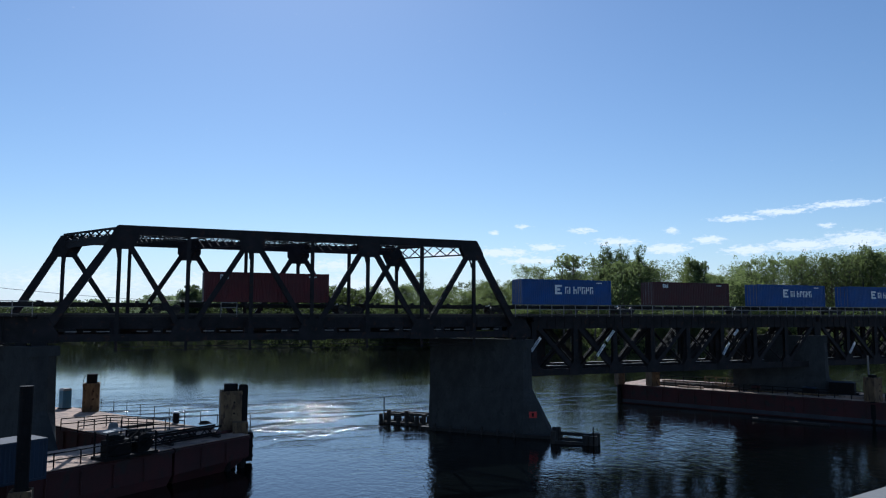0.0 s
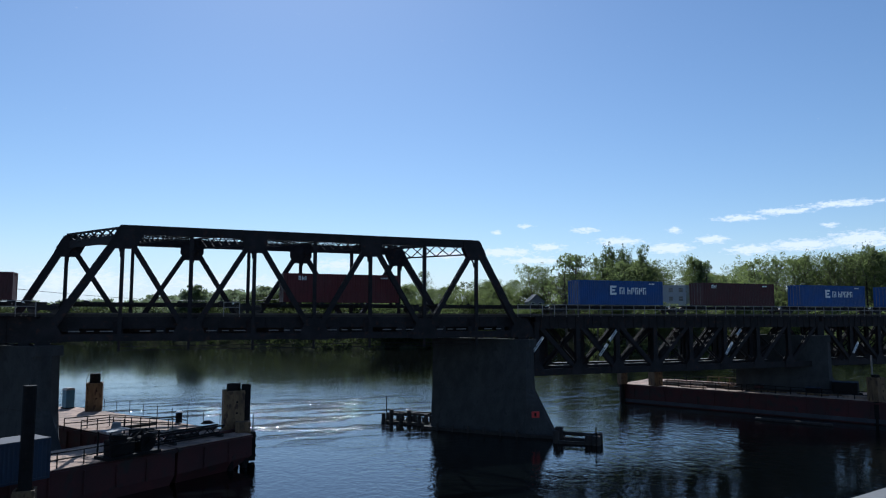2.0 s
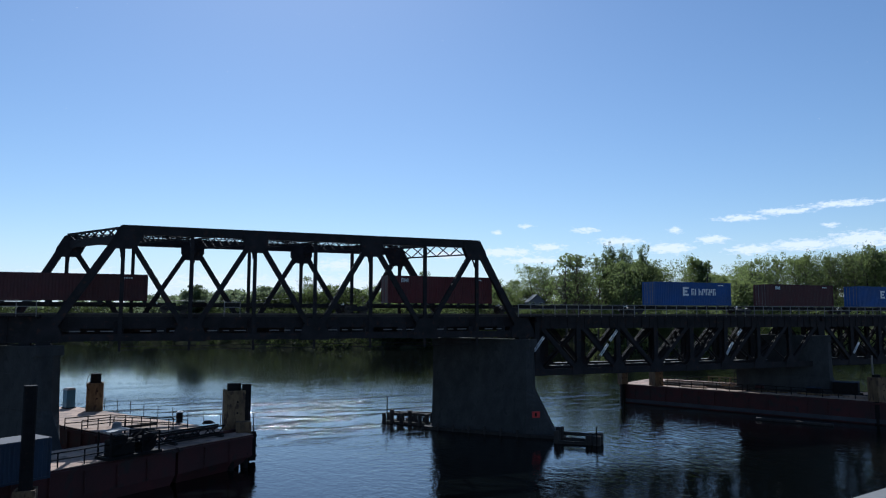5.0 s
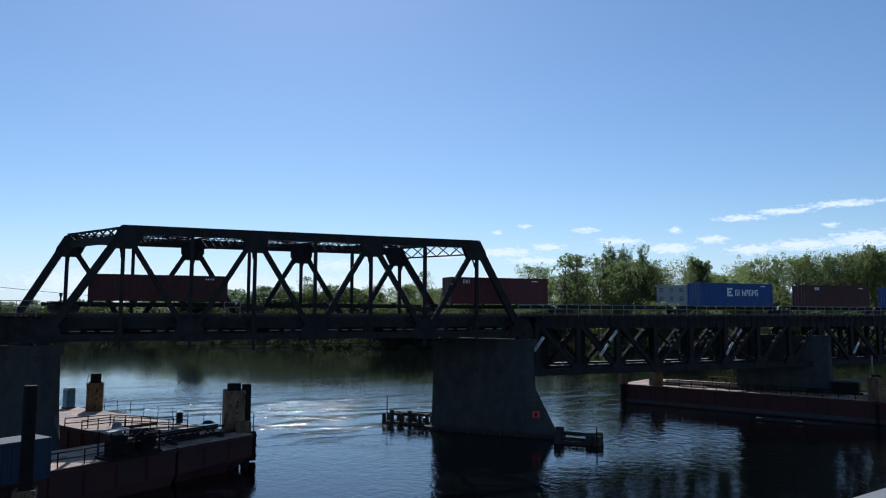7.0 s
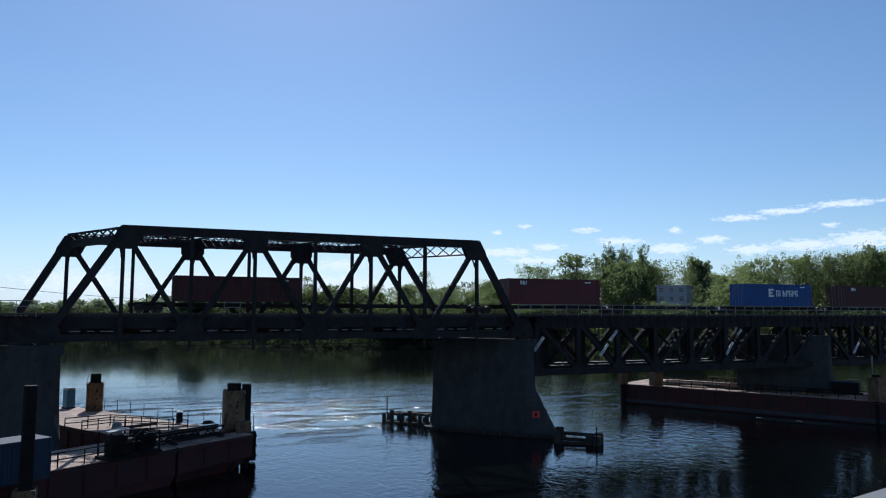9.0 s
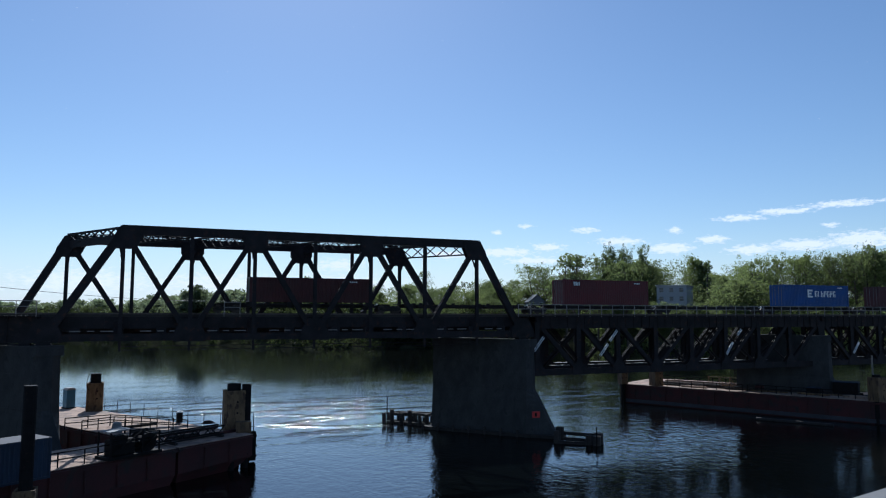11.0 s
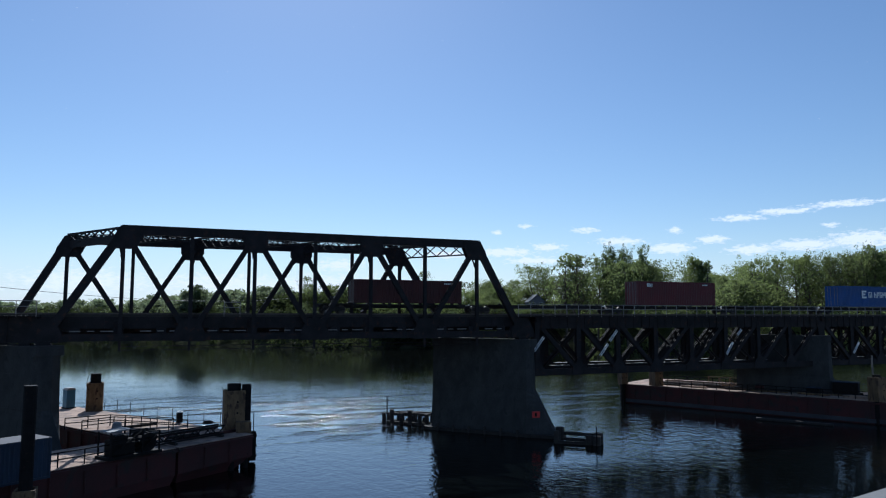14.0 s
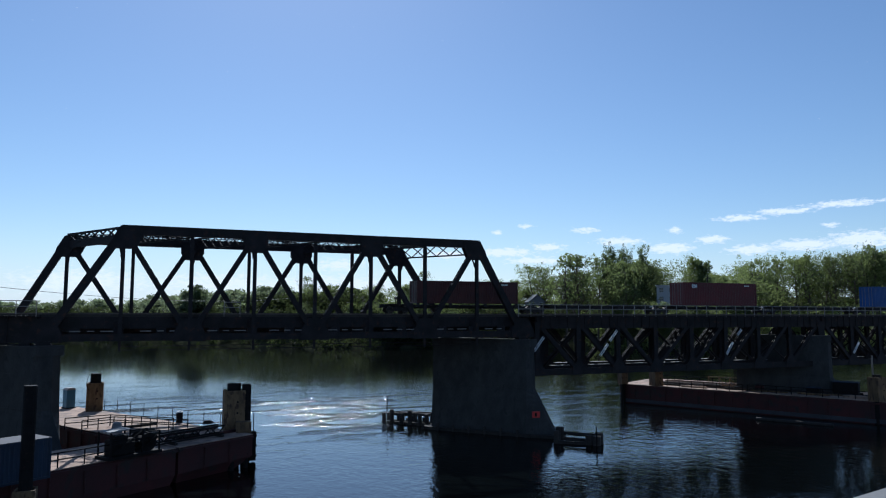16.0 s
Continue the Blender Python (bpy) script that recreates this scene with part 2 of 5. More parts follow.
def part(name, bm, mat, parent=None, label="", smooth=False, bevel=0.0):
    """Links a bmesh as one mesh object under a thing or a part."""
    finish(bm)
    if bevel:
        bmesh.ops.bevel(bm, geom=bm.edges[:], offset=bevel, segments=1, affect="EDGES", clamp_overlap=True)
    me = bpy.data.meshes.new(name)
    bm.to_mesh(me)
    bm.free()
    me.materials.append(mat)
    if smooth:
        me.polygons.foreach_set("use_smooth", [True] * len(me.polygons))
    ob = new(name, me)
    ob.parent = parent
    if label:
        tagged(ob, label)
    return ob


def thing(name, label, category, m=None, group="", kind=""):
    ob = new(name)
    if m is not None:
        ob.matrix_basis = m
    return tagged(ob, label, category, group, kind)


def mesh_thing(name, bm, mat, label, category, group="", kind="", smooth=False, bevel=0.0):
    return tagged(part(name, bm, mat, None, "", smooth, bevel), label, category, group, kind)


# ---- water and ground ----
def water_material():
    m = bpy.data.materials.new("river_water")
    m.use_nodes = True
    nt = m.node_tree
    b = nt.nodes["Principled BSDF"]
    b.inputs["Base Color"].default_value = (0.0016, 0.0024, 0.0024, 1)
    b.inputs["IOR"].default_value = 1.6
    co = nt.nodes.new("ShaderNodeTexCoord")
    mp = nt.nodes.new("ShaderNodeMapping")
    mp.inputs["Scale"].default_value = (1.0, 0.75, 1)
    mp.inputs["Rotation"].default_value = (0, 0, radians(20))
    nt.links.new(co.outputs["Object"], mp.inputs["Vector"])
    total = None
    def calc(op, x, y=None):
        q = nt.nodes.new("ShaderNodeMath")
        q.operation = op
        for k, v in enumerate((x, y)):
            if isinstance(v, (int, float)):
                q.inputs[k].default_value = v
            elif v is not None:
                nt.links.new(v, q.inputs[k])
        return q.outputs[0]

    def waves(vec, scale, detail, distort=0.6):
        n = nt.nodes.new("ShaderNodeTexNoise")
        n.inputs["Scale"].default_value = scale
        n.inputs["Detail"].default_value = detail
        n.inputs["Distortion"].default_value = distort
        nt.links.new(vec, n.inputs["Vector"])
        return n.outputs["Fac"]

    def ease(v, a, b, lo, hi):
        r = nt.nodes.new("ShaderNodeMapRange")
        r.interpolation_type = "SMOOTHSTEP"
        r.inputs["From Min"].default_value, r.inputs["From Max"].default_value = a, b
        r.inputs["To Min"].default_value, r.inputs["To Max"].default_value = lo, hi
        nt.links.new(v, r.inputs["Value"])
        return r.outputs[0]

    sep = nt.nodes.new("ShaderNodeSeparateXYZ")
    nt.links.new(co.outputs["Object"], sep.inputs[0])
    mp2 = nt.nodes.new("ShaderNodeMapping")
    mp2.inputs["Scale"].default_value = (0.085, 0.34, 1)
    mp2.inputs["Rotation"].default_value = (0, 0, radians(-16))
    nt.links.new(co.outputs["Object"], mp2.inputs["Vector"])
    streak = waves(mp2.outputs[0], 1.0, 4, 0.2)
    # current line in mid-river, where short steep waves stand up in streaks
    line = calc("EXPONENT", calc("MULTIPLY", calc("POWER", calc("DIVIDE", calc("SUBTRACT", sep.outputs[1], 100.0), 17.0), 2.0), -1.0))
    line = calc("MULTIPLY", line, ease(sep.outputs[0], 30.0, 44.0, 1.0, 0.25))
    chop = calc("MULTIPLY", line, ease(streak, 0.50, 0.62, 0.03, 1.0))
    # broken water in the wake of the pier
    wx = calc("POWER", calc("DIVIDE", calc("SUBTRACT", sep.outputs[0], 53.0), 13.0), 2.0)
    wy = calc("POWER", calc("DIVIDE", calc("SUBTRACT", sep.outputs[1], 60.0), 13.0), 2.0)
    wake = calc("EXPONENT", calc("MULTIPLY", calc("ADD", wx, wy), -1.0))
    total = calc("ADD", calc("MULTIPLY", waves(mp.outputs[0], 0.12, 2), 0.14), calc("MULTIPLY", waves(mp.outputs[0], 0.8, 3), 0.24))
    total = calc("ADD", total, calc("MULTIPLY", waves(mp.outputs[0], 2.1, 3), 0.16))
    total = calc("ADD", total, calc("MULTIPLY", calc("MULTIPLY", waves(mp.outputs[0], 1.9, 4, 0.2), chop), 2.4))
    total = calc("ADD", total, calc("MULTIPLY", calc("MULTIPLY", waves(mp.outputs[0], 0.95, 3, 0.4), wake), 1.1))
    # the water lies calm in the lee of the far bank
    reach = calc("ADD", sep.outputs[1], calc("MULTIPLY", calc("SUBTRACT", waves(mp2.outputs[0], 0.6, 3, 0.4), 0.5), 70.0))
    calm = ease(reach, 118.0, 172.0, 1.0, 0.1)
    nt.links.new(calc("ADD", calc("MULTIPLY", chop, 0.045), 0.07), b.inputs["Roughness"])
    # patches of calm and ruffled water
    patch = nt.nodes.new("ShaderNodeTexNoise")
    patch.inputs["Scale"].default_value = 0.028
    patch.inputs["Detail"].default_value = 3
    nt.links.new(mp.outputs[0], patch.inputs["Vector"])
    rng = nt.nodes.new("ShaderNodeMapRange")
    rng.inputs["From Min"].default_value, rng.inputs["From Max"].default_value = 0.45, 0.75
    rng.inputs["To Min"].default_value, rng.inputs["To Max"].default_value = 0.25, 0.8
    nt.links.new(patch.outputs["Fac"], rng.inputs["Value"])
    bp = nt.nodes.new("ShaderNodeBump")
    bp.inputs["Distance"].default_value = 0.4
    nt.links.new(calc("MULTIPLY", calc("ADD", rng.outputs[0], calc("MULTIPLY", chop, 0.5)), calm), bp.inputs["Strength"])
    nt.links.new(total, bp.inputs["Height"])
    nt.links.new(bp.outputs[0], b.inputs["Normal"])
    return m


def make_water():
    bm = bmesh.new()
    bmesh.ops.create_grid(bm, x_segments=2, y_segments=2, size=2600)
    return mesh_thing("water", bm, water_material(), "dark rippled river water with sun glints", "water", kind="structure")


def shore(x):
    """The far bank's waterline: Y for an X."""
    return float(np.interp(x, (-900, -300, -60, 0, 14, 30, 60, 95, 130, 150, 180, 205, 225, 260, 320, 900), (520, 430, 385, 362, 345, 315, 272, 264, 276, 264, 212, 165, 120, 60, 0, -300)))


def ground_z(x, y):
    d = y - shore(x)
    k = 0.55 if x > 100 else 0.9
    d *= k
    hill = float(np.interp(x, (20, 110), (0.25, 1.0)))
    h = -3 + 5.5 * min(1, max(0, (d + 4) / 14)) + hill * (9 * min(1, max(0, (d - 6) / 40)) + 10 * min(1, max(0, (d - 40) / 70)))
    return h + 0.6 * noise.noise((x * 0.03, y * 0.03, 0))


def make_ground():
    xs = np.concatenate([np.arange(-2500, -300, 100), np.arange(-300, 420, 9), np.arange(420, 2600, 100)])
    ys = np.concatenate([np.arange(-2400, -60, 180), np.arange(-60, 420, 9), np.arange(420, 2600, 90)])
    bm = bmesh.new()
    grid = [[bm.verts.new((x, y, ground_z(x, y))) for y in ys] for x in xs]
    for i in range(len(xs) - 1):
        for j in range(len(ys) - 1):
            q = (grid[i][j], grid[i + 1][j], grid[i + 1][j + 1], grid[i][j + 1])
            if max(v.co.z for v in q) > -2.9:
                bm.faces.new(q)
    bmesh.ops.delete(bm, geom=[v for v in bm.verts if not v.link_faces], context="VERTS")
    return mesh_thing("ground", bm, EARTH, "grassy brown earth river bank rising from the water", "ground", kind="structure", smooth=True)


# ---- railway truss bridge ----
RAIL = 13.8
YN, YF = 73.8, 83.2
TRACKS = (76.5, 80.5)
ZT, ZB = RAIL + 7.8, RAIL - 2.3
NEAR_TOP, NEAR_BOT = (-2.75, 9.45, 21.6, 34.1), (-9.0, 3.4, 15.6, 27.8, 39.8)
FAR_TOP, FAR_BOT = (-8.4, 3.9, 15.9, 28.0), (-13.7, -2.1, 10.0, 22.0, 34.4)


def truss_side(root, y, top, bot, ZT):
    bm = bmesh.new()
    beam(bm, (top[0] - 0.05, y, ZT), (top[-1] + 0.05, y, ZT), 0.62, 0.8)
    box(bm, top[0] - 0.2, top[-1] + 0.2, y - 0.42, y + 0.42, ZT + 0.43, ZT + 0.47)
    part("top_chord", bm, STEEL, root)
    bm = bmesh.new()
    ibeam(bm, (bot[0] - 0.4, y, ZB), (bot[-1] + 0.4, y, ZB), 0.55, 0.68, 0.08)
    part("bottom_chord", bm, STEEL, root)
    for x0, x1 in ((bot[0], top[0]), (bot[-1], top[-1])):
        bm = bmesh.new()
        beam(bm, (x0, y, ZB), (x1, y, ZT), 0.6, 0.72, Vector((1, 0, 0.6)))
        part("end_post", bm, STEEL, root)
    for k in range(3):
        for a, b in ((top[k], bot[k + 1]), (top[k + 1], bot[k + 1])):
            bm = bmesh.new()
            p, q = Vector((a, y, ZT)), Vector((b, y, ZB))
            ibeam(bm, p, q, 0.5, 0.5, 0.07)
            d = (q - p).normalized()
            n = int((q - p).length / 0.9)
            for i in range(1, n):
                c = p.lerp(q, i / n)
                beam(bm, c - d * 0.14, c + d * 0.14, 0.52, 0.52, d.cross(Vector((0, 1, 0))))
            part("diagonal", bm, STEEL, root)
    for x in (*top, *bot[1:-1]):
        bm = bmesh.new()
        ibeam(bm, (x, y, ZB), (x, y, ZT), 0.36, 0.34, 0.06)
        part("vertical", bm, STEEL, root)
    for k, x in enumerate(top):
        s = 1 if k == 0 else -1 if k == 3 else 0
        for side in (-0.34, 0.34):
            bm = bmesh.new()
            if s:
                out = [(x - 0.3 * s, 0, ZT + 0.4), (x + 1.7 * s, 0, ZT + 0.4), (x + 1.7 * s, 0, ZT - 0.5), (x + 1.1 * s, 0, ZT - 1.75), (x - 1.25 * s, 0, ZT - 1.75), (x - 0.95 * s, 0, ZT - 0.8)]
            else:
                out = [(x - 1.2, 0, ZT + 0.3), (x + 1.2, 0, ZT + 0.3), (x + 1.2, 0, ZT - 1.0), (x + 0.75, 0, ZT - 1.75), (x - 0.75, 0, ZT - 1.75), (x - 1.2, 0, ZT - 1.0)]
            prism(bm, out, (0, y + side - 0.025, 0), (0, y + side + 0.025, 0))
            part("gusset_plate", bm, STEEL, root)
    for x in bot:
        for side in (-0.34, 0.34):
            bm = bmesh.new()
            out = [(x - 1.5, 0, ZB - 0.42), (x + 1.5, 0, ZB - 0.42), (x + 1.4, 0, ZB + 0.5), (x + 0.7, 0, ZB + 1.75), (x - 0.7, 0, ZB + 1.75), (x - 1.4, 0, ZB + 0.5)]
            prism(bm, out, (0, y + side - 0.025, 0), (0, y + side + 0.025, 0))
            part("gusset_plate", bm, STEEL, root)


def lattice(bm, p, q, depth, n, t=0.11, rail=0.16):
    """A laced girder from p to q: two flanges with crossing laces."""
    p, q = Vector(p), Vector(q)
    low = Vector((0, 0, -depth))
    beam(bm, p, q, rail, rail)
    beam(bm, p + low, q + low, rail, rail)
    for k in range(n):
        a, b = p.lerp(q, k / n), p.lerp(q, (k + 1) / n)
        beam(bm, a, b + low, 0.07, t)
        beam(bm, a + low, b, 0.07, t)


def make_truss_bridge():
    root = thing("truss_bridge", "dark riveted steel through-truss railway bridge on concrete piers", "bridge", pose(0, 0, 0))
    truss_side(root, YN, NEAR_TOP, NEAR_BOT, ZT + 0.03)
    truss_side(root, YF, FAR_TOP, FAR_BOT, ZT - 0.26)
    # top bracing between the two trusses, along the skew
    for k in range(4):
        bm = bmesh.new()
        a, b = Vector((NEAR_TOP[k], YN, ZT + 0.3)), Vector((FAR_TOP[k], YF, ZT + 0.3))
        deep = 1.35 if k in (0, 3) else 1.1
        if k:
            lattice(bm, a, b, deep, 6 if k == 3 else 8)
        else:
            lattice(bm, a, b, 0.75, 7, 0.16, 0.2)
            beam(bm, a + Vector((0, 0, -1.05)), b + Vector((0, 0, -1.05)), 0.1, 0.75)
        # curved knee braces
        d = (b - a).normalized()
        for c, s in ((a, 1), (b, -1)):
            prev = None
            for i in range(7):
                ang = radians(90 * i / 6)
                v = c + d * s * (0.3 + 1.5 * (1 - math.cos(ang))) + Vector((0, 0, -deep - 1.5 * (1 - math.sin(ang))))
                if prev is not None:
                    beam(bm, prev, v, 0.12, 0.14)
                prev = v
        part("portal_frame" if k in (0, 3) else "sway_frame", bm, STEEL, root)
    for k in range(3):
        for a, b in (((NEAR_TOP[k], YN), (FAR_TOP[k + 1], YF)), ((NEAR_TOP[k + 1], YN), (FAR_TOP[k], YF))):
            bm = bmesh.new()
            lattice(bm, (*a, ZT + 0.25), (*b, ZT + 0.25), 0.32, 30, 0.06, 0.08)
            part("top_lateral", bm, STEEL, root)
    for k in range(3):
        bm = bmesh.new()
        xm, xf = (NEAR_TOP[k] + NEAR_TOP[k + 1]) / 2, (FAR_TOP[k] + FAR_TOP[k + 1]) / 2
        lattice(bm, (xm, YN, ZT + 0.25), (xf, YF, ZT + 0.25), 0.7, 12, 0.08, 0.12)
        part("top_strut", bm, STEEL, root)
    # deck: floor beams, stringers, edge girder with slots below
    for xn, xf in [*zip(NEAR_BOT, FAR_BOT), *zip(NEAR_TOP, FAR_TOP)]:
        bm = bmesh.new()
        beam(bm, (xn, YN, RAIL - 1.35), (xf, YF, RAIL - 1.35), 0.4, 1.2)
        part("floor_beam", bm, STEEL, root)
    for y in (YN + 0.75, *(t + s for t in TRACKS for s in (-0.8, 0.8)), YF - 0.75):
        bm = bmesh.new()
        sh = (y - YN) / (YF - YN)
        x0, x1 = -9.0 - 4.7 * sh, 39.8 - 5.4 * sh
        beam(bm, (x0, y, RAIL - 0.95), (x1, y, RAIL - 0.95), 0.3, 1.1)
        for i in range(int((x1 - x0) / 1.5)):
            beam(bm, (x0 + 0.7 + 1.5 * i, y - 0.2, RAIL - 0.95), (x0 + 0.7 + 1.5 * i, y + 0.2, RAIL - 0.95), 0.1, 1.06)
        part("stringer", bm, STEEL, root)
    bm = bmesh.new()
    beam(bm, (-9.4, TRACKS[0] - 1.93, RAIL - 0.3), (39.9, TRACKS[0] - 1.93, RAIL - 0.3), 0.16, 0.3)
    part("guard_timber", bm, TIE, root, "dark timber along the tie ends")
    for k in range(4):
        for i in range(3):
            x = NEAR_BOT[k] + (NEAR_BOT[k + 1] - NEAR_BOT[k]) * (i + 0.62) / 3.3
            bm = bmesh.new()
            beam(bm, (x, YN + 0.35, RAIL - 1.45), (x, YN + 0.35, RAIL - 1.95), 0.3, 0.9, Vector((1, 0, 0)))
            part("hanger_bracket", bm, STEEL, root)
    for k in range(4):
        a, b = (NEAR_BOT[k], YN), (FAR_BOT[k + 1], YF)
        bm = bmesh.new()
        beam(bm, (*a, ZB - 0.3), (*b, ZB - 0.3), 0.3, 0.25)
        part("bottom_lateral", bm, STEEL, root)
        a, b = (NEAR_BOT[k + 1], YN), (FAR_BOT[k], YF)
        bm = bmesh.new()
        beam(bm, (*a, ZB - 0.05), (*b, ZB - 0.05), 0.3, 0.2)
        part("bottom_lateral", bm, STEEL, root)
    # short pale bars added along the near side for the bright dashes of light there
    for j in range(8):
        for a, b in ((0.0, 0.95), (1.5, 2.1), (2.6, 3.7)):
            x = -7.0 + 6.0 * j
            if x + b > 38:
                continue
            bm = bmesh.new()
            beam(bm, (x + a, YN - 0.2, RAIL - 1.72), (x + b, YN - 0.2, RAIL - 1.72), 0.1, 0.1)
            part("cable_tray", bm, GALV, root, "pale bar added for a bright dash below the deck")
    # hanging inspection rail below the bottom chord
    for x in (*NEAR_TOP, *NEAR_BOT[1:-1]):
        bm = bmesh.new()
        beam(bm, (x, YN, ZB - 0.3), (x, YN, ZB - 1.35), 0.22, 0.22)
        part("drop_post", bm, STEEL, root)
    for z in (RAIL - 3.15, RAIL - 3.5):
        bm = bmesh.new()
        tube(bm, (NEAR_TOP[0], YN, z), (NEAR_TOP[-1], YN, z), 0.035, n=6)
        part("inspection_rail", bm, STEEL, root)
    for x, y in ((NEAR_BOT[0], YN), (NEAR_BOT[-1], YN), (FAR_BOT[0], YF), (FAR_BOT[-1], YF)):
        bm = bmesh.new()
        box(bm, x - 0.6, x + 0.6, y - 0.5, y + 0.5, RAIL - 2.95, RAIL - 2.6)
        part("bearing_shoe", bm, STEEL, root)
    return root


# ---- deck-truss approaches ----
def make_deck_truss(x0, x1, panels, skew):
    """An approach span under the track from x0 to x1 at the near side; the far side lags by skew."""
    root = thing("deck_truss_span", "dark steel deck-truss railway span with laced bracing", "bridge", pose(0, 0, 0), group="approach spans")
    zt, zb = RAIL - 1.0, RAIL - 6.85
    rows = ((YN + 0.4, 0.0), (78.5, skew * 0.5), (YF - 0.4, skew))
    for j, (y, off) in enumerate(rows):
        n = panels
        xs = [x0 + off + (x1 - x0) * k / n for k in range(n + 1)]
        bm = bmesh.new()
        beam(bm, (xs[0], y, zt), (xs[-1], y, zt), 0.4, 1.5)
        for k in range(int((x1 - x0) / 1.2)):
            beam(bm, (xs[0] + 0.6 + 1.2 * k, y - 0.26, zt), (xs[0] + 0.6 + 1.2 * k, y + 0.26, zt), 0.09, 1.46)
        part("top_girder", bm, STEEL, root)
        bm = bmesh.new()
        ibeam(bm, (xs[0] + 0.2, y, zb), (xs[-1] - 0.2, y, zb), 0.5, 0.75, 0.08)
        part("bottom_chord", bm, STEEL, root)
        # thin pale strips added on the rear chords, painting their sunlit tops
        if j:
            for k in range(n):
                bm = bmesh.new()
                box(bm, xs[k] + 1.3, xs[k + 1] - 1.2, y - 0.28, y + 0.28, zb + 0.38, zb + 0.42)
                part("cover_plate", bm, SUNLIT_TOP, root, "pale strip for the sunlit top of the chord")
        for k in range(n + 1):
            bm = bmesh.new()
            ibeam(bm, (xs[k], y, zt), (xs[k], y, zb), 0.45, 0.62, 0.07)
            part("vertical", bm, STEEL, root)
            for s in (-0.29, 0.29):
                bm = bmesh.new()
                prism(bm, [(xs[k] - 1.1, 0, zb - 0.4), (xs[k] + 1.1, 0, zb - 0.4), (xs[k] + 0.9, 0, zb + 0.5), (xs[k] + 0.35, 0, zb + 1.25), (xs[k] - 0.35, 0, zb + 1.25), (xs[k] - 0.9, 0, zb + 0.5)], (0, y + s - 0.02, 0), (0, y + s + 0.02, 0))
                part("gusset_plate", bm, STEEL, root)
        for k in range(n):
            bm = bmesh.new()
            if k >= 3 or (j == 1 and k == 1):
                ibeam(bm, (xs[k], y, zb), (xs[k + 1], y, zt), 0.4, 0.5, 0.07)
            else:
                ibeam(bm, (xs[k], y, zt), (xs[k + 1], y, zb), 0.4, 0.5, 0.07)
            part("diagonal", bm, STEEL, root)
    # cross frames
    for k in range(panels + 1):
        for j in (0, 1):
            xa = x0 + rows[j][1] + (x1 - x0) * k / panels
            xb = x0 + rows[j + 1][1] + (x1 - x0) * k / panels
            bm = bmesh.new()
            beam(bm, (xa, rows[j][0], zb), (xb, rows[j + 1][0], zb), 0.25, 0.4)
            beam(bm, (xa, rows[j][0], zt - 0.8), (xb, rows[j + 1][0], zb), 0.14, 0.18)
            beam(bm, (xa, rows[j][0], zb), (xb, rows[j + 1][0], zt - 0.8), 0.14, 0.18)
            part("cross_frame", bm, STEEL, root)
    # bottom laterals, flat lattice
    for k in range(panels):
        bm = bmesh.new()
        a = Vector((x0 + (x1 - x0) * k / panels, rows[0][0], zb + 0.1))
        b = Vector((x0 + rows[1][1] + (x1 - x0) * (k + 1) / panels, rows[1][0], zb + 0.1))
        beam(bm, a, b, 0.3, 0.1)
        a = Vector((x0 + rows[1][1] + (x1 - x0) * k / panels, rows[1][0], zb + 0.1))
        b = Vector((x0 + rows[2][1] + (x1 - x0) * (k + 1) / panels, rows[2][0], zb + 0.1))
        beam(bm, a, b, 0.3, 0.1)
        part("bottom_lateral", bm, STEEL, root)
    return root


def make_girder_span(x0, x1, skew):
    """A plate-girder approach span: deep riveted girders with stiffeners."""
    root = thing("girder_span", "dark steel plate-girder railway span with stiffeners", "bridge", pose(0, 0, 0), group="approach spans")
    for y, off in ((YN + 0.2, 0.0), (78.5, skew * 0.5), (YF - 0.2, skew)):
        bm = bmesh.new()
        beam(bm, (x0 + off, y, RAIL - 1.5), (x1 + off, y, RAIL - 1.5), 0.06, 2.4)
        for z in (RAIL - 0.34, RAIL - 2.68):
            beam(bm, (x0 + off, y, z), (x1 + off, y, z), 0.5, 0.08)
        part("girder", bm, STEEL, root)
        for k in range(int((x1 - x0) / 1.5)):
            bm = bmesh.new()
            beam(bm, (x0 + off + 0.5 + 1.5 * k, y - 0.18, RAIL - 1.5), (x0 + off + 0.5 + 1.5 * k, y + 0.18, RAIL - 1.5), 0.08, 2.2)
            part("stiffener", bm, STEEL, root)
    for k in range(9):
        x = x0 + (x1 - x0) * k / 8
        bm = bmesh.new()
        beam(bm, (x + 0.2, YN + 0.5, RAIL - 1.4), (x + skew + 0.2, YF - 0.5, RAIL - 1.4), 0.15, 1.6)
        part("cross_frame", bm, STEEL, root)
    for x in (x0 + 0.8, x1 - 0.8):
        for y, off in ((YN + 0.2, 0.0), (78.5, skew * 0.5), (YF - 0.2, skew)):
            bm = bmesh.new()
            box(bm, x + off - 0.45, x + off + 0.45, y - 0.35, y + 0.35, RAIL - 2.95, RAIL - 2.72)
            part("bearing_shoe", bm, STEEL, root)
    return root


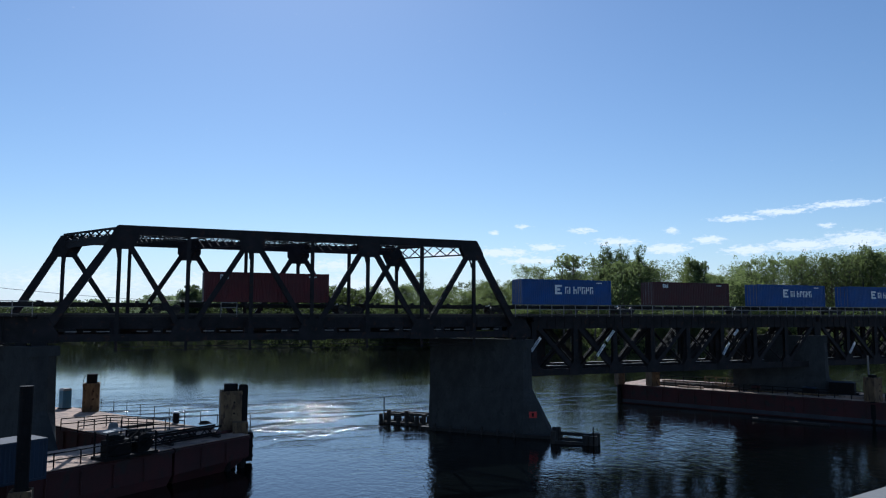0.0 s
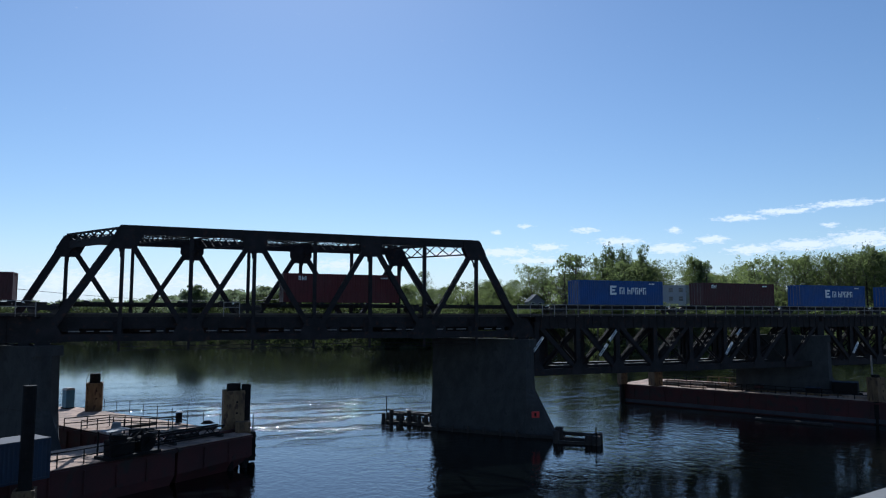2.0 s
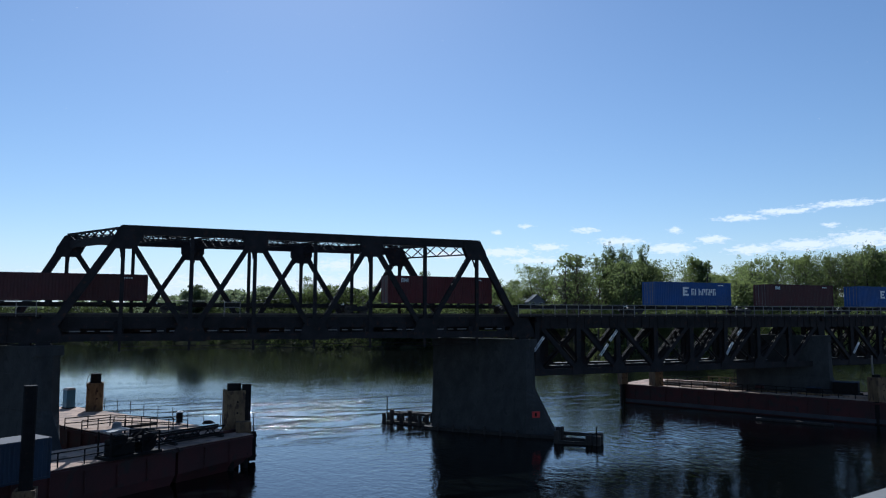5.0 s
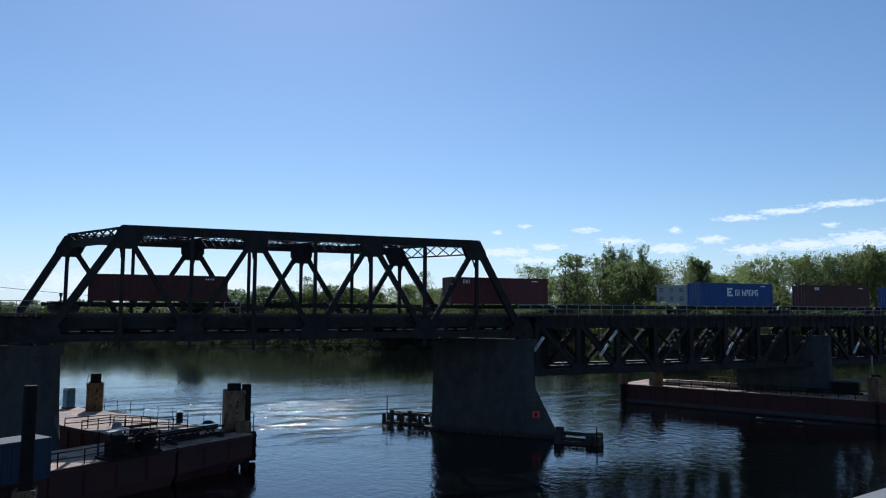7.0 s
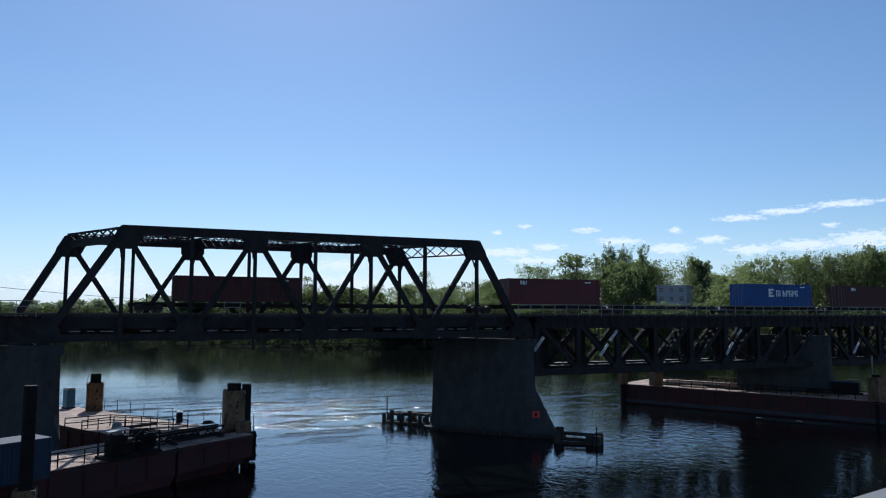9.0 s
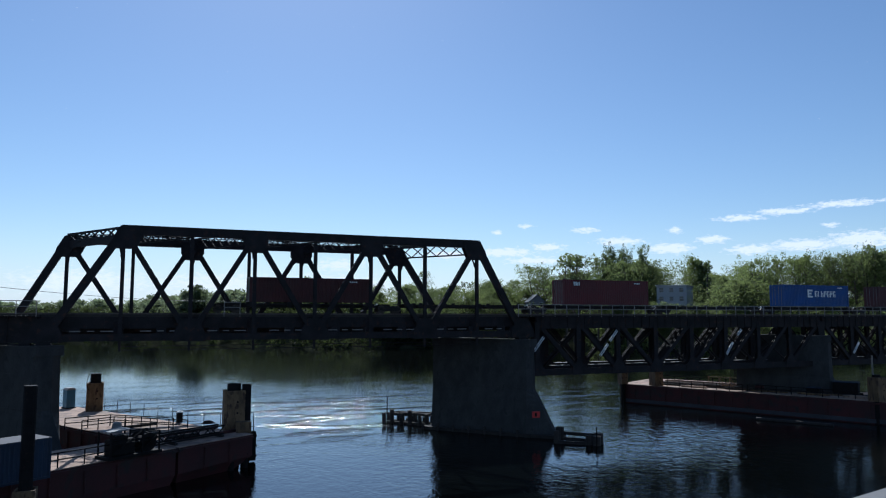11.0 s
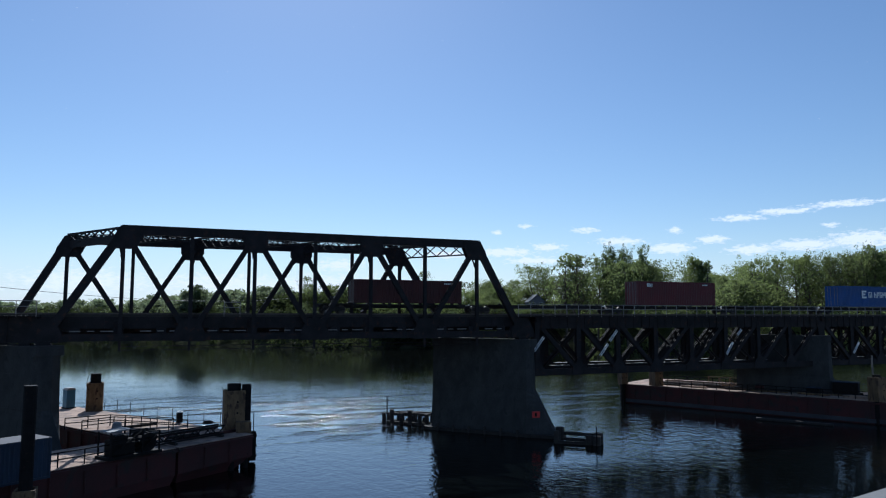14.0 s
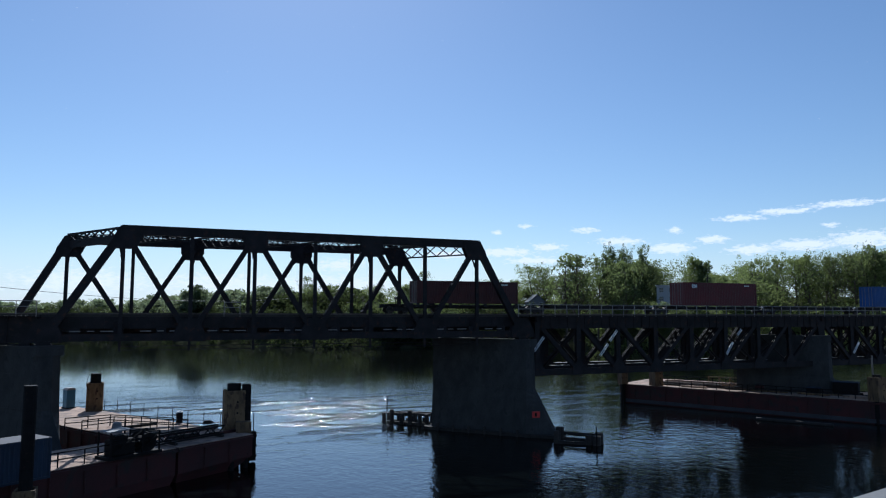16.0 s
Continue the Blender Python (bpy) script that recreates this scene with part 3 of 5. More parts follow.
def make_track():
    for y in TRACKS:
        root = thing("railway_track", "steel rails on dark timber ties across the bridge", "track", pose(0, 0, 0), group="tracks")
        for s in (-0.7525, 0.7525):
            bm = bmesh.new()
            beam(bm, (-90, y + s, RAIL - 0.03), (236, y + s, RAIL - 0.03), 0.07, 0.05)
            beam(bm, (-90, y + s, RAIL - 0.1), (236, y + s, RAIL - 0.1), 0.02, 0.1)
            beam(bm, (-90, y + s, RAIL - 0.16), (236, y + s, RAIL - 0.16), 0.14, 0.025)
            part("rail", bm, RAILSTEEL, root)
        near = bmesh.new()
        box(near, -0.13, 0.13, -1.75, 1.75, RAIL - 0.42, RAIL - 0.172)
        finish(near)
        me = bpy.data.meshes.new("tie")
        near.to_mesh(me)
        near.free()
        me.materials.append(TIE)
        rest = bmesh.new()
        for k in range(580):
            x = -89.8 + 0.56 * k + random.uniform(-0.02, 0.02)
            e = random.uniform(-0.06, 0.06)
            if -20 < x < 140:
                ob = new("tie", me)
                ob.parent = root
                ob.location = (x, y + e, 0)
            else:
                box(rest, x - 0.13, x + 0.13, y - 1.75 + e, y + 1.75 + e, RAIL - 0.42, RAIL - 0.172)
        tagged(part("tie_row", rest, TIE, root), kind="stuff")


def make_handrail(x0, x1, y, step=1.62):
    root = thing("handrail", "pale galvanised pipe handrail along the bridge walkway", "railing", pose(0, 0, 0), group="bridge handrails")
    n = max(1, round((x1 - x0) / step))
    for k in range(n + 1):
        bm = bmesh.new()
        x = x0 + (x1 - x0) * k / n
        beam(bm, (x, y, RAIL - 0.35), (x, y, RAIL + 1.08), 0.075, 0.075)
        part("post", bm, GALV, root)
    for z in (RAIL + 1.05, RAIL + 0.55):
        bm = bmesh.new()
        beam(bm, (x0, y - 0.045, z), (x1, y - 0.045, z), 0.06, 0.07)
        part("rail_pipe", bm, GALV, root)
    bm = bmesh.new()
    beam(bm, (x0, y + 0.1, RAIL - 0.2), (x1, y + 0.1, RAIL - 0.2), 0.6, 0.12)
    part("walkway_kerb", bm, TIE, root)
    return root


def make_strut(x0, z0, x1, z1):
    """A short laced strut on the near face of an approach span, its sunlight put into a white colour."""
    root = thing("repair_strut", "short laced strut on the approach truss, coloured pale as if sunlit", "strut", pose(0, 0, 0), group="white struts")
    y = YN + 0.12
    d = Vector((x1 - x0, 0, z1 - z0)).normalized()
    n = d.cross(Vector((0, 1, 0))) * 0.11
    for s in (-1, 1):
        bm = bmesh.new()
        beam(bm, Vector((x0, y, RAIL + z0)) + n * s, Vector((x1, y, RAIL + z1)) + n * s, 0.09, 0.09)
        part("angle_bar", bm, SUNLIT_STEEL, root)
    for k in range(3):
        bm = bmesh.new()
        c = Vector((x0, y, RAIL + z0)).lerp(Vector((x1, y, RAIL + z1)), (k + 0.5) / 3)
        beam(bm, c - n - d * 0.12, c + n + d * 0.12, 0.05, 0.06)
        part("lace", bm, SUNLIT_STEEL, root)


# ---- piers ----
PE = Vector((-0.664, 0.748, 0))
PN = Vector((0.748, 0.664, 0))


def make_pier(x, y, name="bridge_pier"):
    """A battered concrete pier; (x, y) is the top corner of its left face next to the sloping nose."""
    root = thing(name, "weathered grey concrete bridge pier with a sloping cutwater", "pier", pose(x, y, 0), group="bridge piers")
    L, W, H = 11.95, 2.6, RAIL - 2.95
    bm = bmesh.new()
    lev = [(-1.5, 0.55), *((0.52 * k, 0.5 - 0.038 * k) for k in range(11)), (H - 0.9, 0.0)]
    rings = []
    for z, o in lev:
        nose = 2.9 * max(0.0, (5.4 - z) / 5.4) if z < 5.4 else 0.0
        rings.append([bm.verts.new(v + Vector((0, 0, z))) for v in (
            PE * L - PN * o, PE * L + PN * (W + o),
            -PE * o * 0 + PN * (W + o), -PE * (nose + 0.35) + PN * (W * 0.62), -PE * (nose + 0.35) + PN * (W * 0.25), -PN * o)])
    for a, b in zip(rings, rings[1:]):
        for k in range(6):
            bm.faces.new((a[k], a[(k + 1) % 6], b[(k + 1) % 6], b[k]))
    bm.faces.new(rings[0][::-1])
    bm.faces.new(rings[-1])
    part("shaft", bm, SHADED_CONCRETE, root)
    for z, o in ((8.3, 0.08), (5.3, 0.16)):
        bm = bmesh.new()
        prism(bm, [PE * (L + 0.1) - PN * o, PE * (L + 0.1) - PN * (o - 0.12), PE * 0.1 - PN * (o - 0.12), PE * 0.1 - PN * o], (0, 0, z), (0, 0, z + 0.1))
        part("lift_ledge", bm, SHADED_CONCRETE, root)
    bm = bmesh.new()
    prism(bm, [PE * (L + 0.1) - PN * 0.06, PE * (L + 0.1) + PN * (W + 0.06), -PE * 0.4 + PN * (W + 0.06), -PE * 0.4 - PN * 0.06], (0, 0, H - 0.9), (0, 0, H))
    part("cap", bm, SHADED_CONCRETE, root)
    # fender sill round the foot, at the waterline
    bm = bmesh.new()
    prism(bm, [PE * (L + 0.9) - PN * 0.95, PE * (L + 0.9) + PN * (W + 0.95), -PE * 3.6 + PN * (W + 0.5), -PE * 3.9 - PN * 0.2, -PE * 0.6 - PN * 0.95], (0, 0, -0.6), (0, 0, 0.35))
    part("footing", bm, TIMBER, root, "dark timber sill at the waterline")
    for k in range(7):
        bm = bmesh.new()
        c = PE * (0.8 + 2.0 * k) - PN * 1.05
        tube(bm, c + Vector((0, 0, -0.8)), c + Vector((0, 0, 0.75 + 0.25 * random.random())), 0.17, 0.15, 8)
        part("timber_pile", bm, TIMBER, root)
    return root


# ---- train ----
V0, ACC = 3.8296, -0.00636
DECKZ = 1.06
CONT_Y = 75.27


def travelled(t):
    return V0 * t + ACC * t * t


def corrugated(bm, x0, x1, y, z0, z1, depth, pitch, out):
    """A corrugated side wall: trapezoid ribs along x, out is the way it faces (-1 or 1)."""
    n = int(round((x1 - x0) / pitch))
    p = (x1 - x0) / n
    line = []
    for k in range(n):
        a = x0 + k * p
        line += [(a, 0), (a + 0.3 * p, 0), (a + 0.5 * p, -depth), (a + 0.8 * p, -depth)]
    line.append((x1, 0))
    lo = [bm.verts.new((x, y + out * d, z0)) for x, d in line]
    hi = [bm.verts.new((x, y + out * d, z1)) for x, d in line]
    for k in range(len(line) - 1):
        bm.faces.new((lo[k], lo[k + 1], hi[k + 1], hi[k]))


def make_container(name, label, mat, h, mark=None):
    L, W = 12.71, 2.54
    root = thing(name, label, "shipping container", pose(0, 0, 0), group="containers on the train")
    t = 0.16
    bm = bmesh.new()
    for y in (0, W - t):
        box(bm, 0, L, y, y + t, 0, 0.17)
        box(bm, 0, L, y, y + 0.1, h - 0.1, h)
    for x in (0, L - t):
        box(bm, x, x + t, t, W - t, 0, 0.17)
        box(bm, x, x + t, 0.1, W - 0.1, h - 0.12, h - 0.004)
    part("frame", bm, mat, root)
    for x in (0, L - t):
        for y in (0, W - t):
            bm = bmesh.new()
            box(bm, x - 0.004, x + t + 0.004, y - 0.004, y + t + 0.004, 0.0, h + 0.004)
            part("corner_post", bm, mat, root)
    bm = bmesh.new()
    corrugated(bm, t, L - t, 0.03, 0.17, h - 0.1, 0.04, 0.28, -1)
    part("side_wall", bm, mat, root)
    bm = bmesh.new()
    corrugated(bm, t, L - t, W - 0.03, 0.17, h - 0.1, 0.04, 0.28, 1)
    part("side_wall", bm, mat, root)
    bm = bmesh.new()
    box(bm, t, L - t, 0.1, W - 0.1, h - 0.07, h - 0.03)
    part("roof", bm, mat, root)
    bm = bmesh.new()
    box(bm, t, L - t, t, W - t, 0.1, 0.16)
    part("floor_pan", bm, WAGON, root)
    for y0, y1 in ((t, W / 2 - 0.01), (W / 2 + 0.01, W - t)):
        bm = bmesh.new()
        box(bm, 0.04, 0.09, y0, y1, 0.19, h - 0.14)
        d = part("door", bm, mat, root)
        for f in (0.28, 0.72):
            bm = bmesh.new()
            yy = y0 + (y1 - y0) * f
            tube(bm, (0.02, yy, 0.12), (0.02, yy, h - 0.1), 0.025, n=6)
            part("lock_bar", bm, GALV, d)
    bm = bmesh.new()
    box(bm, L - 0.09, L - 0.04, t, W - t, 0.17, h - 0.12)
    part("end_wall", bm, mat, root)
    if mark == "bars":
        # big pale emblem of bars and a row of block shapes beside it
        x, z = 4.55, h * 0.60
        bm = bmesh.new()
        for i, (w, dz) in enumerate(((0.95, 0.44), (0.72, 0.0), (0.95, -0.44))):
            box(bm, x, x + w, -0.012, 0.02, z + dz - 0.13, z + dz + 0.13)
        box(bm, x, x + 0.28, -0.008, 0.02, z - 0.57, z + 0.57)
        part("emblem", bm, WHITE, root, "white block emblem")
        bm = bmesh.new()
        for i in range(7):
            a = x + 1.42 + i * 0.6
            w = 0.46 if i != 1 else 0.15
            box(bm, a, a + 0.15, -0.012, 0.02, z - 0.5, z + 0.36)
            if i != 1:
                box(bm, a + 0.15, a + w, -0.010, 0.02, z + 0.2 - 0.3 * (i % 3 == 2), z + 0.36 - 0.3 * (i % 3 == 2))
                box(bm, a + w - 0.12, a + w, -0.008, 0.02, z - 0.5 + 0.34 * (i % 2), z + 0.02 + 0.34 * (i % 2))
        part("lettering_blocks", bm, WHITE, root, "white block shapes of a painted name")
    elif mark == "small":
        bm = bmesh.new()
        for i in range(3):
            a = 1.55 + i * 0.36
            box(bm, a, a + 0.1, -0.012, 0.02, h - 0.72, h - 0.26)
            if i < 2:
                box(bm, a + 0.1, a + 0.26, -0.010, 0.02, h - 0.36 - 0.2 * i, h - 0.26 - 0.2 * i)
                box(bm, a + 0.18, a + 0.26, -0.008, 0.02, h - 0.72, h - 0.36)
        part("lettering_blocks", bm, WHITE, root, "small white block shapes of a painted mark")
    bm = bmesh.new()
    for i in range(4):
        box(bm, 10.55 + i * 0.22, 10.7 + i * 0.22, -0.012, 0.02, h - 0.42, h - 0.28)
    part("number_bars", bm, WHITE, root, "small white bars of a painted number")
    return root


def make_wagon(last):
    """A spine wagon; x = 0 is under the left end of its container, z = 0 on the rail."""
    root = thing("spine_wagon", "dark rusty steel container spine wagon on the track", "railway wagon", pose(0, 0, 0), group="wagons of the train")
    a, b = (-3.4, 15.4) if last else (-2.4, 15.4)
    yc = 0.0
    bm = bmesh.new()
    beam(bm, (a + 0.3, yc, 0.78), (b, yc, 0.78), 0.62, 0.42)
    beam(bm, (a + 0.3, yc, 0.96), (b, yc, 0.96), 0.8, 0.06)
    part("centre_sill", bm, WAGON, root)
    for x in (0.15, 4.1, 8.5, 12.5):
        bm = bmesh.new()
        beam(bm, (x, -1.22, 0.86), (x, 1.22, 0.86), 0.36, 0.24)
        part("cross_arm", bm, WAGON, root)
        for y in (-1.12, 1.12):
            bm = bmesh.new()
            box(bm, x - 0.17, x + 0.17, y - 0.1, y + 0.1, 0.976, DECKZ + (0.106 if x in (0.15, 12.5) else 0.1))
            part("container_pedestal", bm, WAGON, root)
    bm = bmesh.new()
    for y in (-1.15, 1.15):
        beam(bm, (a + 0.6, y, 0.93), (b - 2.2, y, 0.93), 0.12, 0.14)
    part("side_sill", bm, WAGON, root)
    bm = bmesh.new()
    box(bm, a, -0.5, -1.3, 1.3, 0.97, 1.05)
    part("end_platform", bm, WAGON, root)
    for cx in ((-2.1, 15.2) if last else (15.2,)):
        bo = new("bogie")
        bo.parent = root
        bo.location = (cx, 0, 0)
        for y in (-1.0, 1.0):
            bm = bmesh.new()
            prism(bm, [(-1.25, 0, 0.42), (-1.1, 0, 0.62), (-0.35, 0, 0.72), (0.35, 0, 0.72), (1.1, 0, 0.62), (1.25, 0, 0.42), (0.95, 0, 0.3), (0.4, 0, 0.24), (-0.4, 0, 0.24), (-0.95, 0, 0.3)], (0, y - 0.08, 0), (0, y + 0.08, 0))
            part("side_frame", bm, WAGON, bo)
        bm = bmesh.new()
        beam(bm, (0, -1.0, 0.52), (0, 1.0, 0.52), 0.36, 0.26)
        part("bolster", bm, WAGON, bo)
        for x in (-0.88, 0.88):
            bm = bmesh.new()
            tube(bm, (0, -0.95, 0), (0, 0.95, 0), 0.08, n=8)
            for y in (-0.75, 0.75):
                tube(bm, (0, y - 0.065, 0), (0, y + 0.065, 0), 0.42, n=20)
                tube(bm, (0, y - 0.1 * (1 if y > 0 else -1) - 0.02, 0), (0, y - 0.1 * (1 if y > 0 else -1) + 0.02, 0), 0.45, n=20)
            for k in range(4):
                beam(bm, (0, -0.83, 0), (0.36 * math.cos(k * math.pi / 2), -0.83, 0.36 * math.sin(k * math.pi / 2)), 0.06, 0.05)
            ws = part("wheelset", bm, WHEEL, bo)
            ws.location = (x, 0, 0.42)
            WHEELSETS.append((ws, x))
    if last:
        for y in (-1.1, -0.5):
            bm = bmesh.new()
            tube(bm, (a + 1.1, y, 1.05), (a + 1.1, y, 1.62), 0.05, n=6)
            box(bm, a + 1.0, a + 1.2, y - 0.16, y + 0.16, 1.55, 1.85)
            part("brake_stand", bm, WAGON, root)
        bm = bmesh.new()
        beam(bm, (a + 0.3, 0, 0.8), (a - 0.45, 0, 0.8), 0.25, 0.3)
        box(bm, a - 0.6, a - 0.3, -0.25, 0.25, 0.62, 1.0)
        part("coupler", bm, WAGON, root)
    # marker reflector on the side of the wagon
    bm = bmesh.new()
    tube(bm, (13.6, -1.26, 0.98), (13.6, -1.31, 0.98), 0.09, n=10)
    beam(bm, (13.6, -1.25, 0.93), (13.6, -0.2, 0.9), 0.08, 0.08)
    part("reflector", bm, LAMPGLOW, root, "small bright reflector disc")
    return root


WHEELSETS = []
MOVERS = []
CONT_X = (("F", -32.21), ("", -13.6), ("A", 5.02), ("", 23.1), ("B", 41.14), ("C", 60.42), ("D", 78.5), ("E", 96.4))


def make_train():
    for tag, x in CONT_X:
        w = make_wagon(tag == "F")
        MOVERS.append((w, x, TRACKS[0], RAIL))
        if not tag:
            continue
        if tag == "F":
            c = make_container("shipping_container", "plain dark red low shipping container on the last wagon", BROWNRED, 2.54)
        elif tag == "A":
            c = make_container("shipping_container", "red high-cube shipping container with small white mark", RED, 3.02, "small")
        elif tag == "C":
            c = make_container("shipping_container", "faded oxide-red shipping container with small white mark", BROWNRED, 3.02, "small")
        else:
            c = make_container("shipping_container", "blue high-cube shipping container with white block emblem", BLUE, 3.02, "bars")
        MOVERS.append((c, x, CONT_Y, RAIL + DECKZ + 0.106))

# ---- barges ----
DZ = 2.9
BU, BW = Vector((-0.53, 0.848, 0)).normalized(), Vector((-0.82, -0.572, 0)).normalized()
TIP = Vector((9.6, 68.0, 0))


def on_barge(a, b, z=DZ):
    return TIP + BU * a + BW * b + Vector((0, 0, z))


def hull(root, corners, rake=0.0, banded=True):
    """A steel barge hull over four deck corners, with deck, rubbing strake and pale band."""
    c = [Vector((p.x, p.y, 0)) for p in corners]
    mid = sum(c, Vector()) / 4
    bm = bmesh.new()
    inward = (c[3] - c[0]).normalized() * rake
    top = [bm.verts.new(p + Vector((0, 0, DZ - 0.05))) for p in c]
    kn = [bm.verts.new(p + Vector((0, 0, 0.75))) for p in c]
    low = [bm.verts.new(p + (mid - p).normalized() * 0.9 + Vector((0, 0, -1.0))) for p in c]
    if rake:
        for k in (0, 1):
            kn[k].co.z = 1.0
            low[k].co += inward
    for A, B in ((low, kn), (kn, top)):
        for k in range(4):
            bm.faces.new((A[k], A[(k + 1) % 4], B[(k + 1) % 4], B[k]))
    bm.faces.new(low[::-1])
    bm.faces.new(top)
    part("hull", bm, HULL, root, "dull red painted steel hull")
    bm = bmesh.new()
    prism(bm, [p + (p - mid).normalized() * 0.04 for p in c], (0, 0, DZ - 0.05), (0, 0, DZ))
    part("deck", bm, DECK, root, "sandy rust-pink steel deck plating")
    for k in range(4):
        a, b = c[k], c[(k + 1) % 4]
        o = ((a + b) / 2 - mid).normalized()
        bm = bmesh.new()
        beam(bm, a + o * 0.06 + Vector((0, 0, DZ - 0.28)), b + o * 0.06 + Vector((0, 0, DZ - 0.28)), 0.16, 0.2)
        part("rubbing_strake", bm, HULL, root)
        if banded:
            bm = bmesh.new()
            beam(bm, a + o * 0.02 + Vector((0, 0, 0.42)), b + o * 0.02 + Vector((0, 0, 0.42)), 0.05, 0.5)
            part("waterline_band", bm, BAND, root, "greyish band along the waterline")
        n = int((b - a).length / 2.4)
        for i in range(1, n):
            p = a.lerp(b, i / n)
            bm = bmesh.new()
            beam(bm, p + o * 0.05 + Vector((0, 0, 0.8)), p + o * 0.05 + Vector((0, 0, DZ - 0.4)), 0.1, 0.12)
            part("hull_rib", bm, HULL, root)


def deck_rail(points, h=1.05, name="deck_railing"):
    root = thing(name, "dark steel pipe railing on the barge deck", "railing", pose(0, 0, 0), group="barge railings")
    for a, b in zip(points, points[1:]):
        n = max(1, round((b - a).length / 1.9))
        for k in range(n + (b is points[-1])):
            p = a.lerp(b, k / n)
            bm = bmesh.new()
            beam(bm, p, p + Vector((0, 0, h)), 0.09, 0.09)
            part("post", bm, BLACK, root)
        for z in (h, h * 0.55):
            bm = bmesh.new()
            beam(bm, a + Vector((0, 0, z)), b + Vector((0, 0, z)), 0.08, 0.08)
            part("rail_pipe", bm, BLACK, root)
    return root


def spud(p, w, h_case, h_pile, rope=False, z0=DZ):
    """A square spud well with its pile standing in it."""
    root = thing("spud_pile", "rusty yellow steel spud casing with a black pile", "mooring pile", pose(p.x, p.y, z0), group="barge spuds")
    bm = bmesh.new()
    o = w / 2
    loops = []
    for r, z in ((o + 0.06, 0), (o + 0.06, h_case), (o - 0.06, h_case), (o - 0.06, 0)):
        loops.append([bm.verts.new((r * a, r * b, z)) for a, b in ((-1, -1), (1, -1), (1, 1), (-1, 1))])
    for k in range(4):
        for i in range(4):
            bm.faces.new((loops[k][i], loops[k][(i + 1) % 4], loops[(k + 1) % 4][(i + 1) % 4], loops[(k + 1) % 4][i]))
    part("casing", bm, CASING, root, "rusty yellow steel casing")
    for z in (h_case - 0.22, 0.35):
        bm = bmesh.new()
        box(bm, -o - 0.1, o + 0.1, -o - 0.1, -o - 0.062, z - 0.13, z + 0.13)
        part("band", bm, CASING, root)
    for z in (h_case * 0.45, h_case * 0.72):
        bm = bmesh.new()
        tube(bm, (0.25, -o - 0.06, z), (0.25, -o - 0.1, z), 0.09, n=10)
        part("pin_hole", bm, BLACK, root)
    bm = bmesh.new()
    tube(bm, (0, 0, -DZ - 2), (0, 0, h_pile), w * 0.36, n=14)
    part("spud_tube", bm, BLACK, root, "black steel pile")
    if rope:
        bm = bmesh.new()
        prev = None
        for k in range(9):
            a = radians(180 * k / 8)
            v = Vector((-o * 0.75 - 0.25 * math.sin(a), -o - 0.1, h_case * 0.75 + (h_pile - h_case * 0.75) * k / 8 * (1.0 if k < 8 else 0.98)))
            if prev is not None:
                tube(bm, prev, v, 0.03, n=5)
            prev = v
        part("hose", bm, BLACK, root)
    return root


